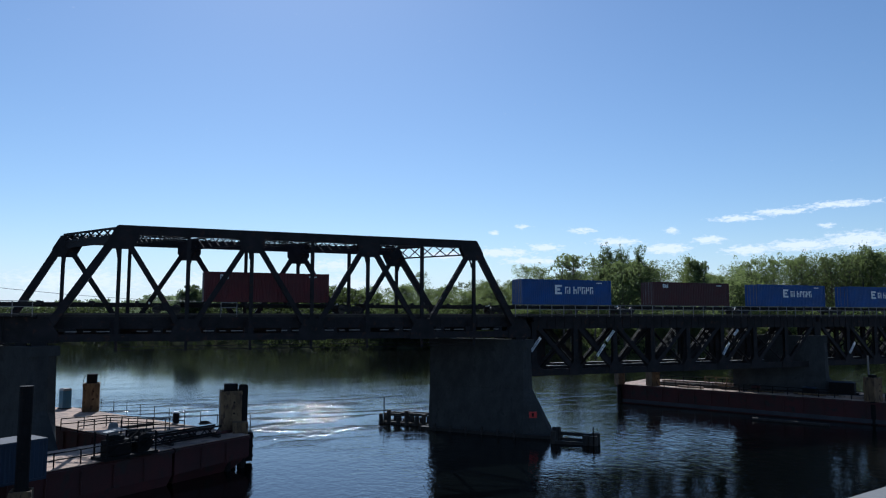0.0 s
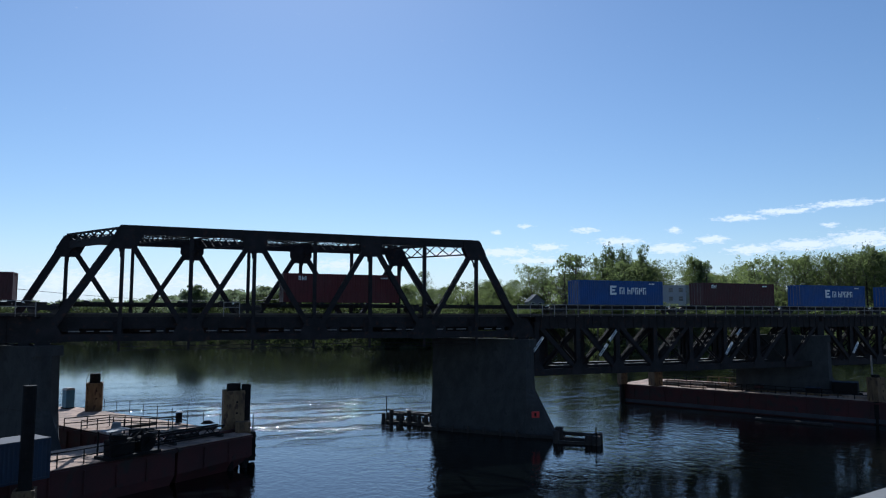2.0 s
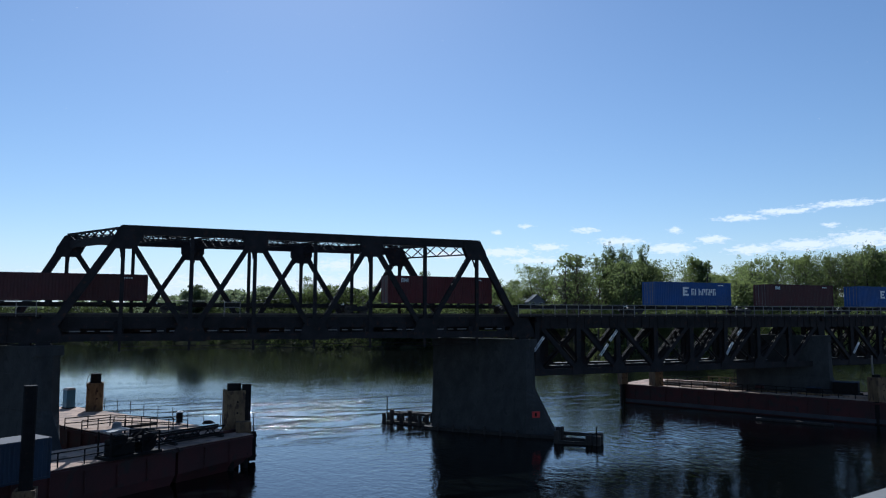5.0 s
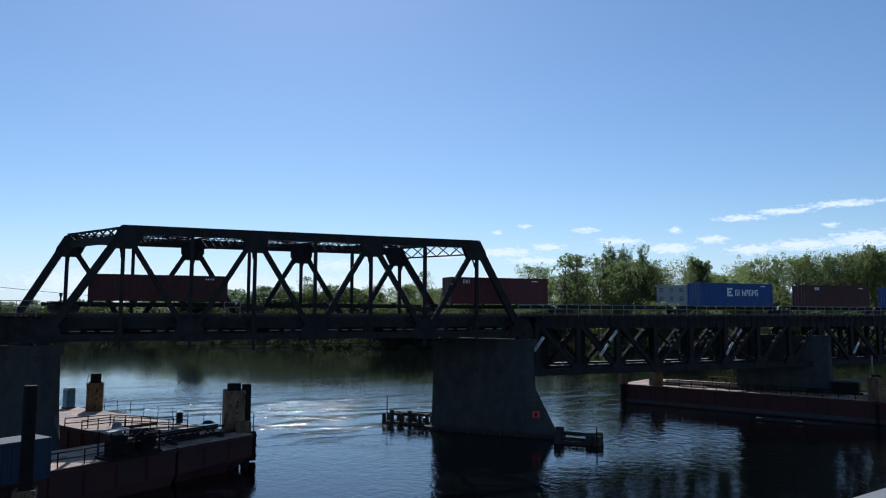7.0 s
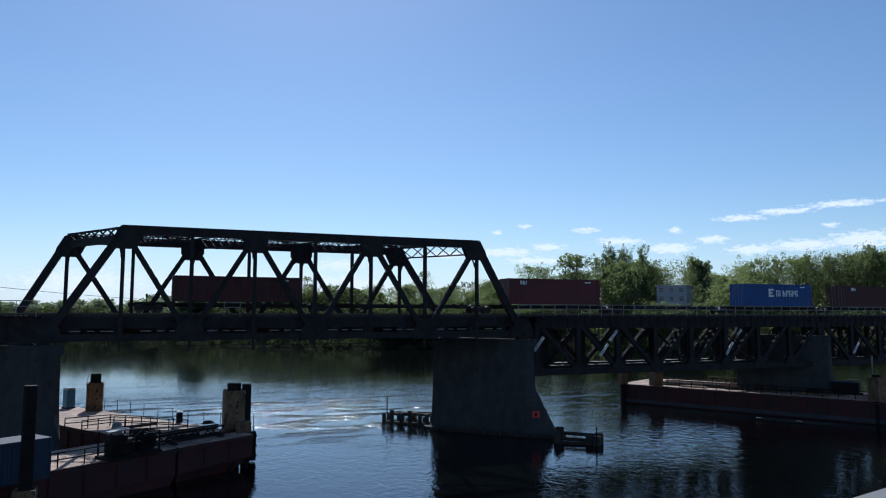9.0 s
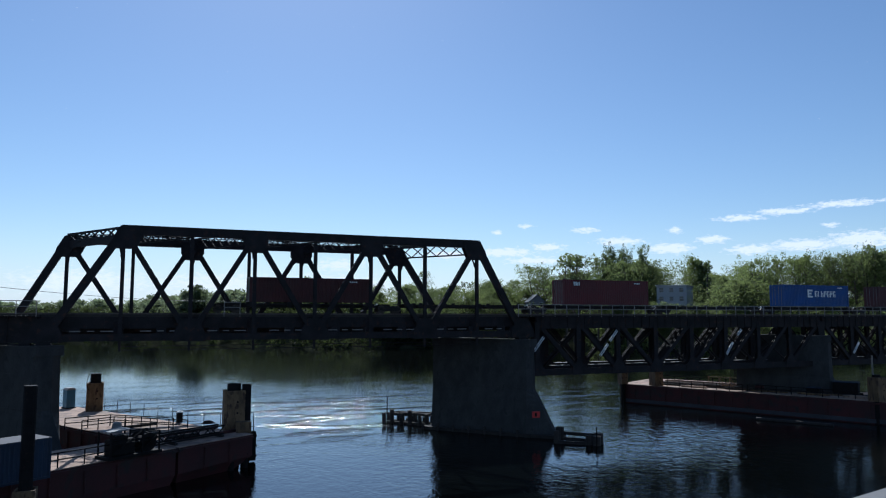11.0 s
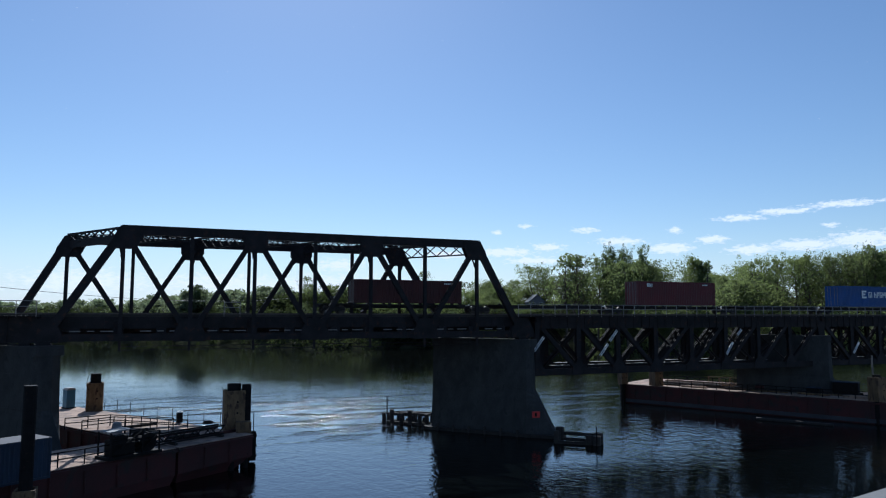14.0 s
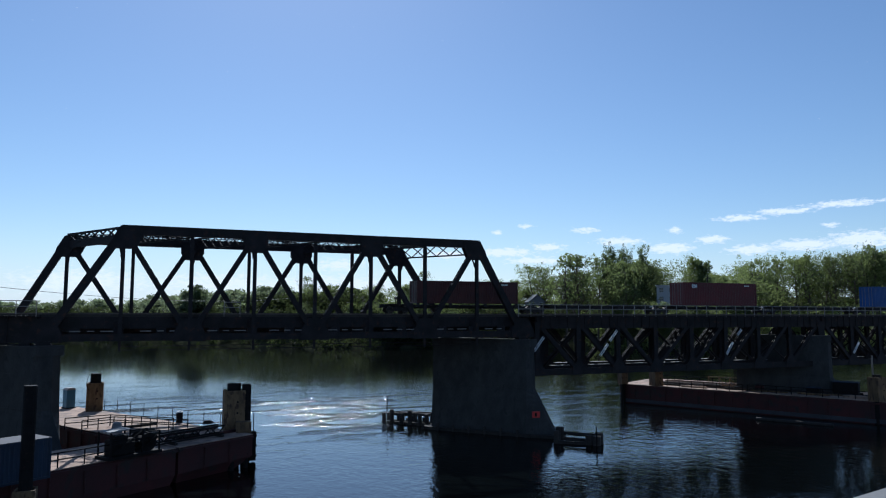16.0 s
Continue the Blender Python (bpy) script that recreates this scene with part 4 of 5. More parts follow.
def make_left_barges():
    for nm, a0, a1, b0, b1, lab in (("deck_barge", 0, 33, 0.95, 8.8, "flat work barge with sandy rust-pink deck under the railway bridge"),
                                    ("deck_barge", 0, 7.0, 9.05, 32, "red-hulled work barge moored beside the bridge pier")):
        root = thing(nm, lab, "barge", pose(0, 0, 0), group="work barges")
        hull(root, [on_barge(a0, b0), on_barge(a1, b0), on_barge(a1, b1), on_barge(a0, b1)], 3.4 if b0 < 2 else 0.0, False)
    # coaming along the deck
    for a in (2.3, 5.4):
        bm = bmesh.new()
        beam(bm, on_barge(a, 0.8, DZ + 0.12), on_barge(a, 7.6, DZ + 0.12), 0.35, 0.24)
        mesh_thing("deck_beam", bm, HULL, "long low steel beam lying on the barge deck", "beam", group="deck beams")
    deck_rail([Vector((3.4, 70.9, DZ)), Vector((-3.0, 75.6, DZ)), Vector((-5.6, 74.0, DZ))])
    deck_rail([Vector((2.2, 72.8, DZ)), Vector((-3.4, 77.2, DZ)), Vector((-7.2, 76.2, DZ))])
    deck_rail([on_barge(0.35, 14.6), on_barge(0.35, 20.5)])
    # low laced truss boom lying along the deck, with chocks under it
    root = thing("boom_section", "long low laced steel boom lying along the barge deck", "boom", pose(0, 0, 0))
    for da in (0.0, 0.9):
        for z in (0.25, 0.95):
            bm = bmesh.new()
            beam(bm, on_barge(1.2 + da, 3.2, DZ + z), on_barge(1.2 + da, 13.6, DZ + z), 0.12, 0.12)
            part("chord", bm, BLACK, root)
        for k in range(13):
            bm = bmesh.new()
            b0 = 3.2 + 0.8 * k
            z0, z1 = (0.25, 0.95) if k % 2 else (0.95, 0.25)
            beam(bm, on_barge(1.2 + da, b0, DZ + z0), on_barge(1.2 + da, b0 + 0.8, DZ + z1), 0.07, 0.07)
            part("lace", bm, BLACK, root)
    for b in (3.6, 8.4, 13.2):
        bm = bmesh.new()
        beam(bm, on_barge(0.9, b, DZ + 0.095), on_barge(2.4, b, DZ + 0.095), 0.25, 0.19)
        part("chock", bm, TIMBER, root)
    for a, b, l in ((3.6, 4.2, 3.0), (4.1, 9.6, 2.4), (6.6, 6.0, 4.2), (9.0, 5.2, 2.2), (12.0, 3.0, 3.4)):
        bm = bmesh.new()
        beam(bm, on_barge(a, b, DZ + 0.12), on_barge(a + 0.4, b + l, DZ + 0.12), 0.26, 0.24)
        mesh_thing("deck_timber", bm, TIMBER, "loose dark timber lying on the barge deck", "timber", group="deck timbers", bevel=0.02)
    spud(Vector((7.4, 70.4, 0)), 1.75, 3.7, 4.3)
    spud(Vector((-5.6, 89.8, 0)), 1.55, 3.1, 4.1, True)
    # heavy black guide beam next to the tip
    root = thing("guide_beam", "tall black steel guide beam at the barge corner", "guide beam", pose(8.45, 69.9, DZ))
    bm = bmesh.new()
    beam(bm, (0, 0, -3.6), (0, 0, 4.25), 0.7, 0.5)
    box(bm, -0.42, 0.42, -0.3, -0.252, -3.0, 4.2)
    part("beam_body", bm, BLACK, root)
    bm = bmesh.new()
    box(bm, 0.36, 0.95, -0.5, 0.4, -2.75, -0.15)
    for z in (-2.3, -1.4, -0.5):
        box(bm, 0.3, 1.02, -0.55, 0.45, z - 0.1, z + 0.1)
    part("bumper", bm, BLACK, root, bevel=0.02)
    bm = bmesh.new()
    tube(bm, (0.75, 0, -0.2), (0.75, 0, 1.5), 0.04, n=6)
    part("rod", bm, BLACK, root)
    bm = bmesh.new()
    box(bm, -0.95, 0.32, -1.5, -0.55, -0.9, 0.95)
    for x in (-0.95, -0.3, 0.3):
        box(bm, x - 0.05, x + 0.05, -1.56, -1.5, -0.9, 0.95)
    part("guide_frame", bm, CASING, root, "rusty yellow steel guide frame")
    # bearing piles under the raked end
    for a, b in ((0.35, 1.5), (0.35, 3.1)):
        p = on_barge(a, b, 0)
        root = thing("mooring_pile", "black steel pile under the raked barge end", "pile", pose(p.x, p.y, 0), group="barge piles")
        bm = bmesh.new()
        tube(bm, (0, 0, -2), (0, 0, 1.6), 0.3, n=10)
        part("pile_tube", bm, BLACK, root)
        bm = bmesh.new()
        tube(bm, (0, 0, 1.15), (0, 0, 1.3), 0.36, n=10)
        part("collar", bm, BLACK, root)
    # stanchions along the outer edge
    for k in range(9):
        p = on_barge(5.5 + 2.6 * k, 0.3)
        bm = bmesh.new()
        tube(bm, (0, 0, 0), (0, 0, 1.25), 0.035, n=6)
        s = mesh_thing("stanchion", bm, BLACK, "thin bare steel stanchion on the barge edge", "post", group="stanchions")
        s.matrix_basis = pose(p.x, p.y, DZ)
    # capped drum
    p = Vector((2.9, 77.1, DZ))
    root = thing("steel_drum", "black drum with a white lid on the barge deck", "drum", pose(p.x, p.y, DZ))
    bm = bmesh.new()
    tube(bm, (0, 0, 0), (0, 0, 1.0), 0.31, n=16)
    for z in (0.33, 0.66):
        tube(bm, (0, 0, z - 0.03), (0, 0, z + 0.03), 0.33, n=16)
    part("body", bm, BLACK, root)
    bm = bmesh.new()
    tube(bm, (0, 0, 1.0), (0, 0, 1.12), 0.33, 0.22, n=16)
    part("lid", bm, WHITE, root, "white lid")
    # coil of rope
    p = Vector((5.5, 75.0, DZ))
    bm = bmesh.new()
    for k in range(40):
        a0, a1 = k * 0.6, (k + 1) * 0.6
        r = 0.6 - 0.008 * k
        tube(bm, (r * math.cos(a0), r * math.sin(a0), 0.06 + 0.006 * k), (r * math.cos(a1), r * math.sin(a1), 0.06 + 0.006 * (k + 1)), 0.06, n=5)
    s = mesh_thing("rope_coil", bm, TIMBER, "coil of dark rope on the barge deck", "rope")
    s.matrix_basis = pose(p.x, p.y, DZ)
    # portable toilet
    p = Vector((-8.5, 93.2, DZ))
    root = thing("portable_toilet", "blue plastic portable toilet standing on the barge", "portable toilet", pose(p.x, p.y, DZ, 0, 0, 30))
    bm = bmesh.new()
    box(bm, -0.48, 0.48, -0.48, 0.48, 0.1, 2.05)
    for x in (-0.3, 0.0, 0.3):
        box(bm, x - 0.06, x + 0.06, -0.51, -0.48, 0.2, 1.9)
    part("cabin", bm, TEAL, root)
    bm = bmesh.new()
    prism(bm, [(-0.53, 0, 2.05), (0.53, 0, 2.05), (0.32, 0, 2.3), (-0.32, 0, 2.3)], (0, -0.53, 0), (0, 0.53, 0))
    part("roof", bm, PALE, root, "pale moulded roof")
    bm = bmesh.new()
    box(bm, -0.56, 0.56, -0.56, 0.56, 0, 0.1)
    part("base", bm, BLACK, root)
    make_engine()
    make_site_box()
    spud(Vector((-6.95, 52.2, 0)), 1.1, 2.45, 8.85, z0=0.35)
    q = on_barge(11.0, 7.8)
    bm = bmesh.new()
    prism(bm, [(-0.5, 0, 0), (0.5, 0, 0), (0.35, 0, 0.9), (-0.35, 0, 0.9)], (0, -0.3, 0), (0, 0.3, 0))
    s = mesh_thing("tarpaulin_bundle", bm, PALE, "pale covered bundle standing on the barge deck", "bundle", bevel=0.08)
    s.matrix_basis = pose(q.x, q.y, DZ)


def make_engine():
    p = Vector((-1.3, 60.9, 0))
    ang = math.degrees(math.atan2(-BW.y, -BW.x))
    root = thing("winch_engine", "black diesel winch with frame and pale sheet roof on the barge", "winch", pose(p.x, p.y, DZ, 0, 0, ang))
    for x in (-2.0, 0.6, 2.1):
        for y in (-0.8, 0.8):
            bm = bmesh.new()
            beam(bm, (x, y, 0), (x, y, 2.0 if x < 1 else 1.7), 0.1, 0.1)
            part("frame_post", bm, BLACK, root)
    bm = bmesh.new()
    beam(bm, (-2.1, -0.1, 2.05), (-0.3, -0.1, 2.12), 1.3, 0.06)
    part("roof_sheet", bm, PALE, root, "pale sheet roof")
    bm = bmesh.new()
    box(bm, -2.2, 2.3, -0.9, 0.9, 0.0, 0.22)
    part("skid", bm, BLACK, root)
    bm = bmesh.new()
    box(bm, -1.7, 0.2, -0.55, 0.55, 0.22, 1.35)
    box(bm, -1.4, -0.3, -0.4, 0.4, 1.35, 1.65)
    part("engine_block", bm, BLACK, root, bevel=0.05)
    bm = bmesh.new()
    tube(bm, (1.2, -0.7, 0.9), (1.2, 0.7, 0.9), 0.4, n=16)
    for y in (-0.7, 0.65):
        tube(bm, (1.2, y, 0.9), (1.2, y + 0.06, 0.9), 0.72, n=20)
    part("drum", bm, BLACK, root)
    bm = bmesh.new()
    tube(bm, (-0.2, 0.3, 1.3), (-0.2, 0.3, 2.75), 0.06, n=8)
    part("exhaust_pipe", bm, BLACK, root)
    bm = bmesh.new()
    for a, b in (((-2.0, -0.8, 0.3), (0.6, -0.8, 1.9)), ((0.6, -0.8, 0.3), (2.1, -0.8, 1.6)), ((-2.0, -0.8, 1.1), (2.1, -0.8, 1.1)), ((0.6, -0.8, 1.7), (2.1, -0.8, 1.7)), ((0.6, 0.8, 1.7), (2.1, 0.8, 1.7))):
        beam(bm, a, b, 0.06, 0.08)
    part("brace", bm, BLACK, root)


def make_site_box():
    p = Vector((-9.05, 53.9, 0))
    ang = math.degrees(math.atan2(-BW.y, -BW.x))
    L, W, H = 6.06, 2.44, 2.6
    root = thing("site_container", "faded blue storage container with dull roof on the barge", "container", pose(p.x, p.y, DZ, 0, 0, ang))
    bm = bmesh.new()
    corrugated(bm, -L / 2 + 0.1, L / 2 - 0.1, -W / 2 + 0.03, 0.15, H - 0.1, 0.035, 0.28, -1)
    corrugated(bm, -L / 2 + 0.1, L / 2 - 0.1, W / 2 - 0.03, 0.15, H - 0.1, 0.035, 0.28, 1)
    box(bm, L / 2 - 0.09, L / 2 - 0.04, -W / 2 + 0.1, W / 2 - 0.1, 0.15, H - 0.1)
    box(bm, -L / 2 + 0.04, -L / 2 + 0.09, -W / 2 + 0.1, W / 2 - 0.1, 0.15, H - 0.1)
    part("wall_shell", bm, DIMBLUE, root)
    bm = bmesh.new()
    for x in (-L / 2, L / 2 - 0.12):
        for y in (-W / 2, W / 2 - 0.12):
            box(bm, x, x + 0.12, y, y + 0.12, 0, H)
    for y in (-W / 2, W / 2 - 0.1):
        box(bm, -L / 2 + 0.12, L / 2 - 0.12, y, y + 0.1, 0, 0.14)
        box(bm, -L / 2 + 0.12, L / 2 - 0.12, y, y + 0.1, H - 0.12, H)
    part("frame", bm, DIMBLUE, root)
    bm = bmesh.new()
    box(bm, -L / 2 + 0.02, L / 2 - 0.02, -W / 2 + 0.02, W / 2 - 0.02, H, H + 0.05)
    part("roof", bm, ROOF, root, "dull grey sheet roof")


RP, RD, RO = Vector((68.6, 94.8, 0)), Vector((0.465, -0.885, 0)), Vector((0.885, 0.465, 0))


def on_right(a, b, z=DZ):
    return RP + RD * a + RO * b + Vector((0, 0, z))


def make_right_barge():
    root = thing("deck_barge", "long red work barge with dusty deck beneath the approach span", "barge", pose(0, 0, 0), group="work barges")
    hull(root, [on_right(0, 0), on_right(44, 0), on_right(44, 12), on_right(0, 12)])
    deck_rail([on_right(2, 7.0), on_right(16, 7.0), on_right(16, 11.4)])
    deck_rail([on_right(19, 1.0), on_right(42, 1.0)], 1.0)
    spud(on_right(5.6, 0.75), 1.35, 2.5, 2.7)
    spud(on_right(0.6, -0.3), 1.0, 2.2, 2.4)
    s = spud(on_right(35.0, 0.4), 1.35, 3.0, 3.3)
    bm = bmesh.new()
    p = on_right(34.6, 0.5)
    tube(bm, (0, 0, 0), (0, 0, 5.7), 0.1, n=8)
    w = mesh_thing("mast", bm, GALV, "thin pale steel mast on the barge", "mast")
    w.matrix_basis = pose(p.x, p.y, DZ)
    for a, b, l, lab in ((5, 4.5, 9, 0), (9, 2.6, 7, 0), (15.5, 2.2, 6, 0), (18, 4.0, 8, 0), (24, 5.5, 6, 0)):
        bm = bmesh.new()
        beam(bm, on_right(a, b, DZ + 0.17), on_right(a + l, b + 0.4, DZ + 0.17), 0.4, 0.34)
        mesh_thing("deck_beam", bm, TIMBER, "heavy timber beam lying on the barge deck", "beam", group="deck beams")
    for a, b, l, w in ((4.5, 8.2, 10.0, 2.6), (16.5, 6.4, 5.0, 2.2)):
        root = thing("timber_mat_stack", "flat stack of grey timber mats on the barge deck", "mat stack", pose(0, 0, 0), group="mat stacks")
        for i in range(6):
            bm = bmesh.new()
            o = w * (i / 6 - 0.5)
            beam(bm, on_right(a, b + o, DZ + 0.2), on_right(a + l + 0.2 * (i % 2), b + o, DZ + 0.2), w / 6 - 0.05, 0.4)
            part("timber_mat", bm, DECK, root)
    for a in (12.0, 13.6, 15.2):
        bm = bmesh.new()
        p, q = on_right(a, 5.2), on_right(a + 0.9, 5.4)
        beam(bm, p, p + Vector((0, 0, 1.5)), 0.1, 0.1)
        beam(bm, p + Vector((0, 0, 1.45)), q, 0.08, 0.08)
        beam(bm, p + Vector((0, 0, 1.45)), p + Vector((0, 0, 1.45)) + RD * 1.6, 0.08, 0.08)
        mesh_thing("pipe_trestle", bm, CASING, "small rusty pipe trestle on the barge deck", "trestle", group="pipe trestles")
    deck_rail([on_right(7.5, 0.5), on_right(18.5, 0.5)], 1.0)
    for k in range(26):
        a, b = random.uniform(3, 33), random.uniform(1.2, 9.5)
        l, turn = random.uniform(1.5, 6.5), random.uniform(-0.5, 0.5)
        r = random.uniform(0.08, 0.17)
        bm = bmesh.new()
        p, q = on_right(a, b, DZ + r), on_right(a + l, min(11, max(0.8, b + turn)), DZ + r)
        if k % 3:
            beam(bm, p, q, r * 2.2, r * 2)
            mesh_thing("plank", bm, TIMBER if k % 2 else DECK, "loose weathered plank lying on the barge deck", "plank", group="loose planks")
        else:
            tube(bm, p, q, r, n=9)
            mesh_thing("steel_pipe", bm, CASING if k % 2 else BLACK, "rusty steel pipe lying on the barge deck", "pipe", group="loose pipes")
    for a, b, w, d, h in ((22.5, 7.5, 2.4, 1.6, 1.3), (27.0, 3.4, 1.6, 1.2, 0.9), (30.5, 6.0, 3.0, 2.0, 1.7), (20.0, 3.2, 1.2, 1.0, 0.8), (17.6, 9.8, 2.0, 1.4, 1.1)):
        p = on_right(a, b)
        root = thing("equipment_crate", "dark worn steel equipment crate on the barge deck", "crate", pose(p.x, p.y, DZ, 0, 0, -62 + 7 * (a % 3)), group="equipment crates")
        bm = bmesh.new()
        box(bm, -w / 2, w / 2, -d / 2, d / 2, 0.12, h)
        part("body", bm, BLACK if a > 21 else HULL, root, bevel=0.04)
        bm = bmesh.new()
        box(bm, -w / 2 - 0.04, w / 2 + 0.04, -d / 2 - 0.04, d / 2 + 0.04, h, h + 0.07)
        part("lid", bm, DIMBLUE, root)
        for x in (-w * 0.3, w * 0.3):
            bm = bmesh.new()
            box(bm, x - 0.1, x + 0.1, -d / 2, d / 2, 0, 0.12)
            part("skid", bm, TIMBER, root)
    # lashed floating log boom before the hull
    bm = bmesh.new()
    tube(bm, on_right(22, -5.5, 0.1), on_right(31, -5.0, 0.1), 0.25, 0.22, 8)
    mesh_thing("floating_log", bm, TIMBER, "dark log floating by the red barge", "log")


# ---- pier fenders ----
def make_fenders():
    a, b = Vector((27.9, 88.0, 0)), Vector((31.9, 83.4, 0))
    root = thing("timber_fender", "broken dark timber fender beside the bridge pier", "fender", pose(0, 0, 0), group="pier fenders")
    side = Vector((0.78, 0.62, 0))
    for off in (0, 1.3):
        for z, f0, f1 in ((0.1, -0.08, 1.0), (1.15, 0.05, 0.62), (1.3, 0.45, 1.05)):
            bm = bmesh.new()
            beam(bm, a.lerp(b, f0) + side * off + Vector((0, 0, z)), a.lerp(b, f1) + side * off + Vector((0, 0, z + 0.08)), 0.36, 0.34)
            part("waler", bm, TIMBER, root, bevel=0.03)
        for k, h in enumerate((1.25, 1.75, 0.9, 1.8, 1.2, 1.5)):
            bm = bmesh.new()
            p = a.lerp(b, k / 5 + random.uniform(-0.04, 0.04)) + side * (off - 0.2)
            tube(bm, p + Vector((0, 0, -1)), p + Vector((random.uniform(-0.15, 0.15), 0, h - 0.35 * (off > 0))), 0.3, 0.26, 9)
            part("timber_post", bm, TIMBER, root)
    for f, w in ((0.12, 0.7), (0.4, 0.95), (0.7, 0.6)):
        bm = bmesh.new()
        c = a.lerp(b, f) - side * 0.25
        beam(bm, c + Vector((0, 0, 0.75)) - (b - a).normalized() * w / 2, c + Vector((0, 0, 0.8)) + (b - a).normalized() * w / 2, 0.2, 0.75)
        part("plank_block", bm, TIMBER, root, bevel=0.03)
    bm = bmesh.new()
    tube(bm, a + Vector((0.2, 0, 0.3)), a + Vector((0.2, 0, 3.3)), 0.07, n=7)
    part("pole", bm, BLACK, root)
    a, b = Vector((40.6, 67.6, 0)), Vector((43.9, 65.0, 0))
    root = thing("timber_fender", "dark timber fender frame off the pier nose", "fender", pose(0, 0, 0), group="pier fenders")
    for off, z in ((0, 0.12), (1.7, 0.25), (1.7, 0.85)):
        bm = bmesh.new()
        beam(bm, a + side * off + Vector((0, 0, z)), b + side * off * 0.6 + Vector((0, 0, z)), 0.38, 0.34)
        part("waler", bm, TIMBER, root, bevel=0.03)
    for p, r, h in ((a, 0.32, 1.3), (a + side * 0.5, 0.3, 1.65), (b, 0.5, 0.95), (b + side * 0.9, 0.5, 1.15), (b + Vector((-0.6, 0.5, 0)), 0.4, 1.0), (a + side * 1.6, 0.3, 1.5)):
        bm = bmesh.new()
        tube(bm, p + Vector((0, 0, -1)), p + Vector((0, 0, h)), r, r * 0.9, 10)
        part("timber_post", bm, TIMBER, root)
    bm = bmesh.new()
    tube(bm, b + Vector((-0.3, -0.5, -1)), b + Vector((-0.3, -0.5, 2.0)), 0.06, n=7)
    part("pole", bm, BLACK, root)


def make_pier_marks():
    # red square marker on the sloping nose, with a dark bar in it
    n = (-PN * 1.93 - PE * 0.95).normalized()
    e = (PE * 1.93 - PN * 0.95).normalized()
    p = Vector((39.8, 72.6, 2.45)) - PE * 0.95 + PN * 0.17
    bm = bmesh.new()
    prism(bm, [e * -0.48 + UP * -0.34, e * 0.38 + UP * -0.34, e * 0.38 + UP * 0.34, e * -0.48 + UP * 0.34], n * -0.1, n * 0.12)
    root = mesh_thing("marker_plate", bm, REDSIGN, "small bright red square marker on the concrete pier", "marker")
    root.matrix_basis = Matrix.Translation(p)
    bm = bmesh.new()
    prism(bm, [e * -0.15 + UP * -0.2, e * 0.1 + UP * -0.2, e * 0.1 + UP * 0.2, e * -0.15 + UP * 0.2], n * 0.12, n * 0.135)
    part("bar", bm, BLACK, root, "dark bar in the middle")


# ---- road bridge that the camera stands on ----
def make_road_bridge():
    root = thing("road_bridge", "concrete road bridge deck with pale grey parapet", "bridge", pose(3.141, 2.594, 0, 0, 0, 13.08), kind="structure")
    bm = bmesh.new()
    box(bm, -60, 80, -0.42, 0.0, 11.9, 12.9)
    part("parapet", bm, PARAPET, root, bevel=0.03)
    bm = bmesh.new()
    box(bm, -60, 80, -12, 0.1, 11.2, 11.9)
    part("deck_slab", bm, ASPHALT, root)
    for x in (-45, 55):
        bm = bmesh.new()
        box(bm, x - 1.2, x + 1.2, -11.5, -0.6, -1.5, 11.2)
        part("bridge_column", bm, SHADED_CONCRETE, root)


# ---- trees ----
def leaf_quads(clumps, per, size, rng, flat=0.0):
    """Leaves as small bent quads scattered through clumps of (centre, radius)."""
    n = len(clumps) * per
    c = np.repeat(np.array([k[0] for k in clumps]), per, axis=0)
    r = np.repeat(np.array([k[1] for k in clumps]), per)[:, None]
    d = rng.normal(size=(n, 3))
    d /= np.linalg.norm(d, axis=1)[:, None]
    pos = c + d * r * (0.35 + 0.65 * rng.random((n, 1)) ** 0.5) * np.array([1, 1, 0.8])
    u = rng.normal(size=(n, 3))
    u /= np.linalg.norm(u, axis=1)[:, None]
    v = np.cross(u, rng.normal(size=(n, 3)))
    v /= np.linalg.norm(v, axis=1)[:, None]
    s = size * (0.6 + 0.8 * rng.random((n, 1)))
    a, b = u * s, v * s * 0.62
    verts = np.stack([pos - a, pos + b, pos + a * 0.9 - b * 0.4], axis=1).reshape(-1, 3)
    idx = np.arange(n * 3).reshape(-1, 3)
    return verts, idx


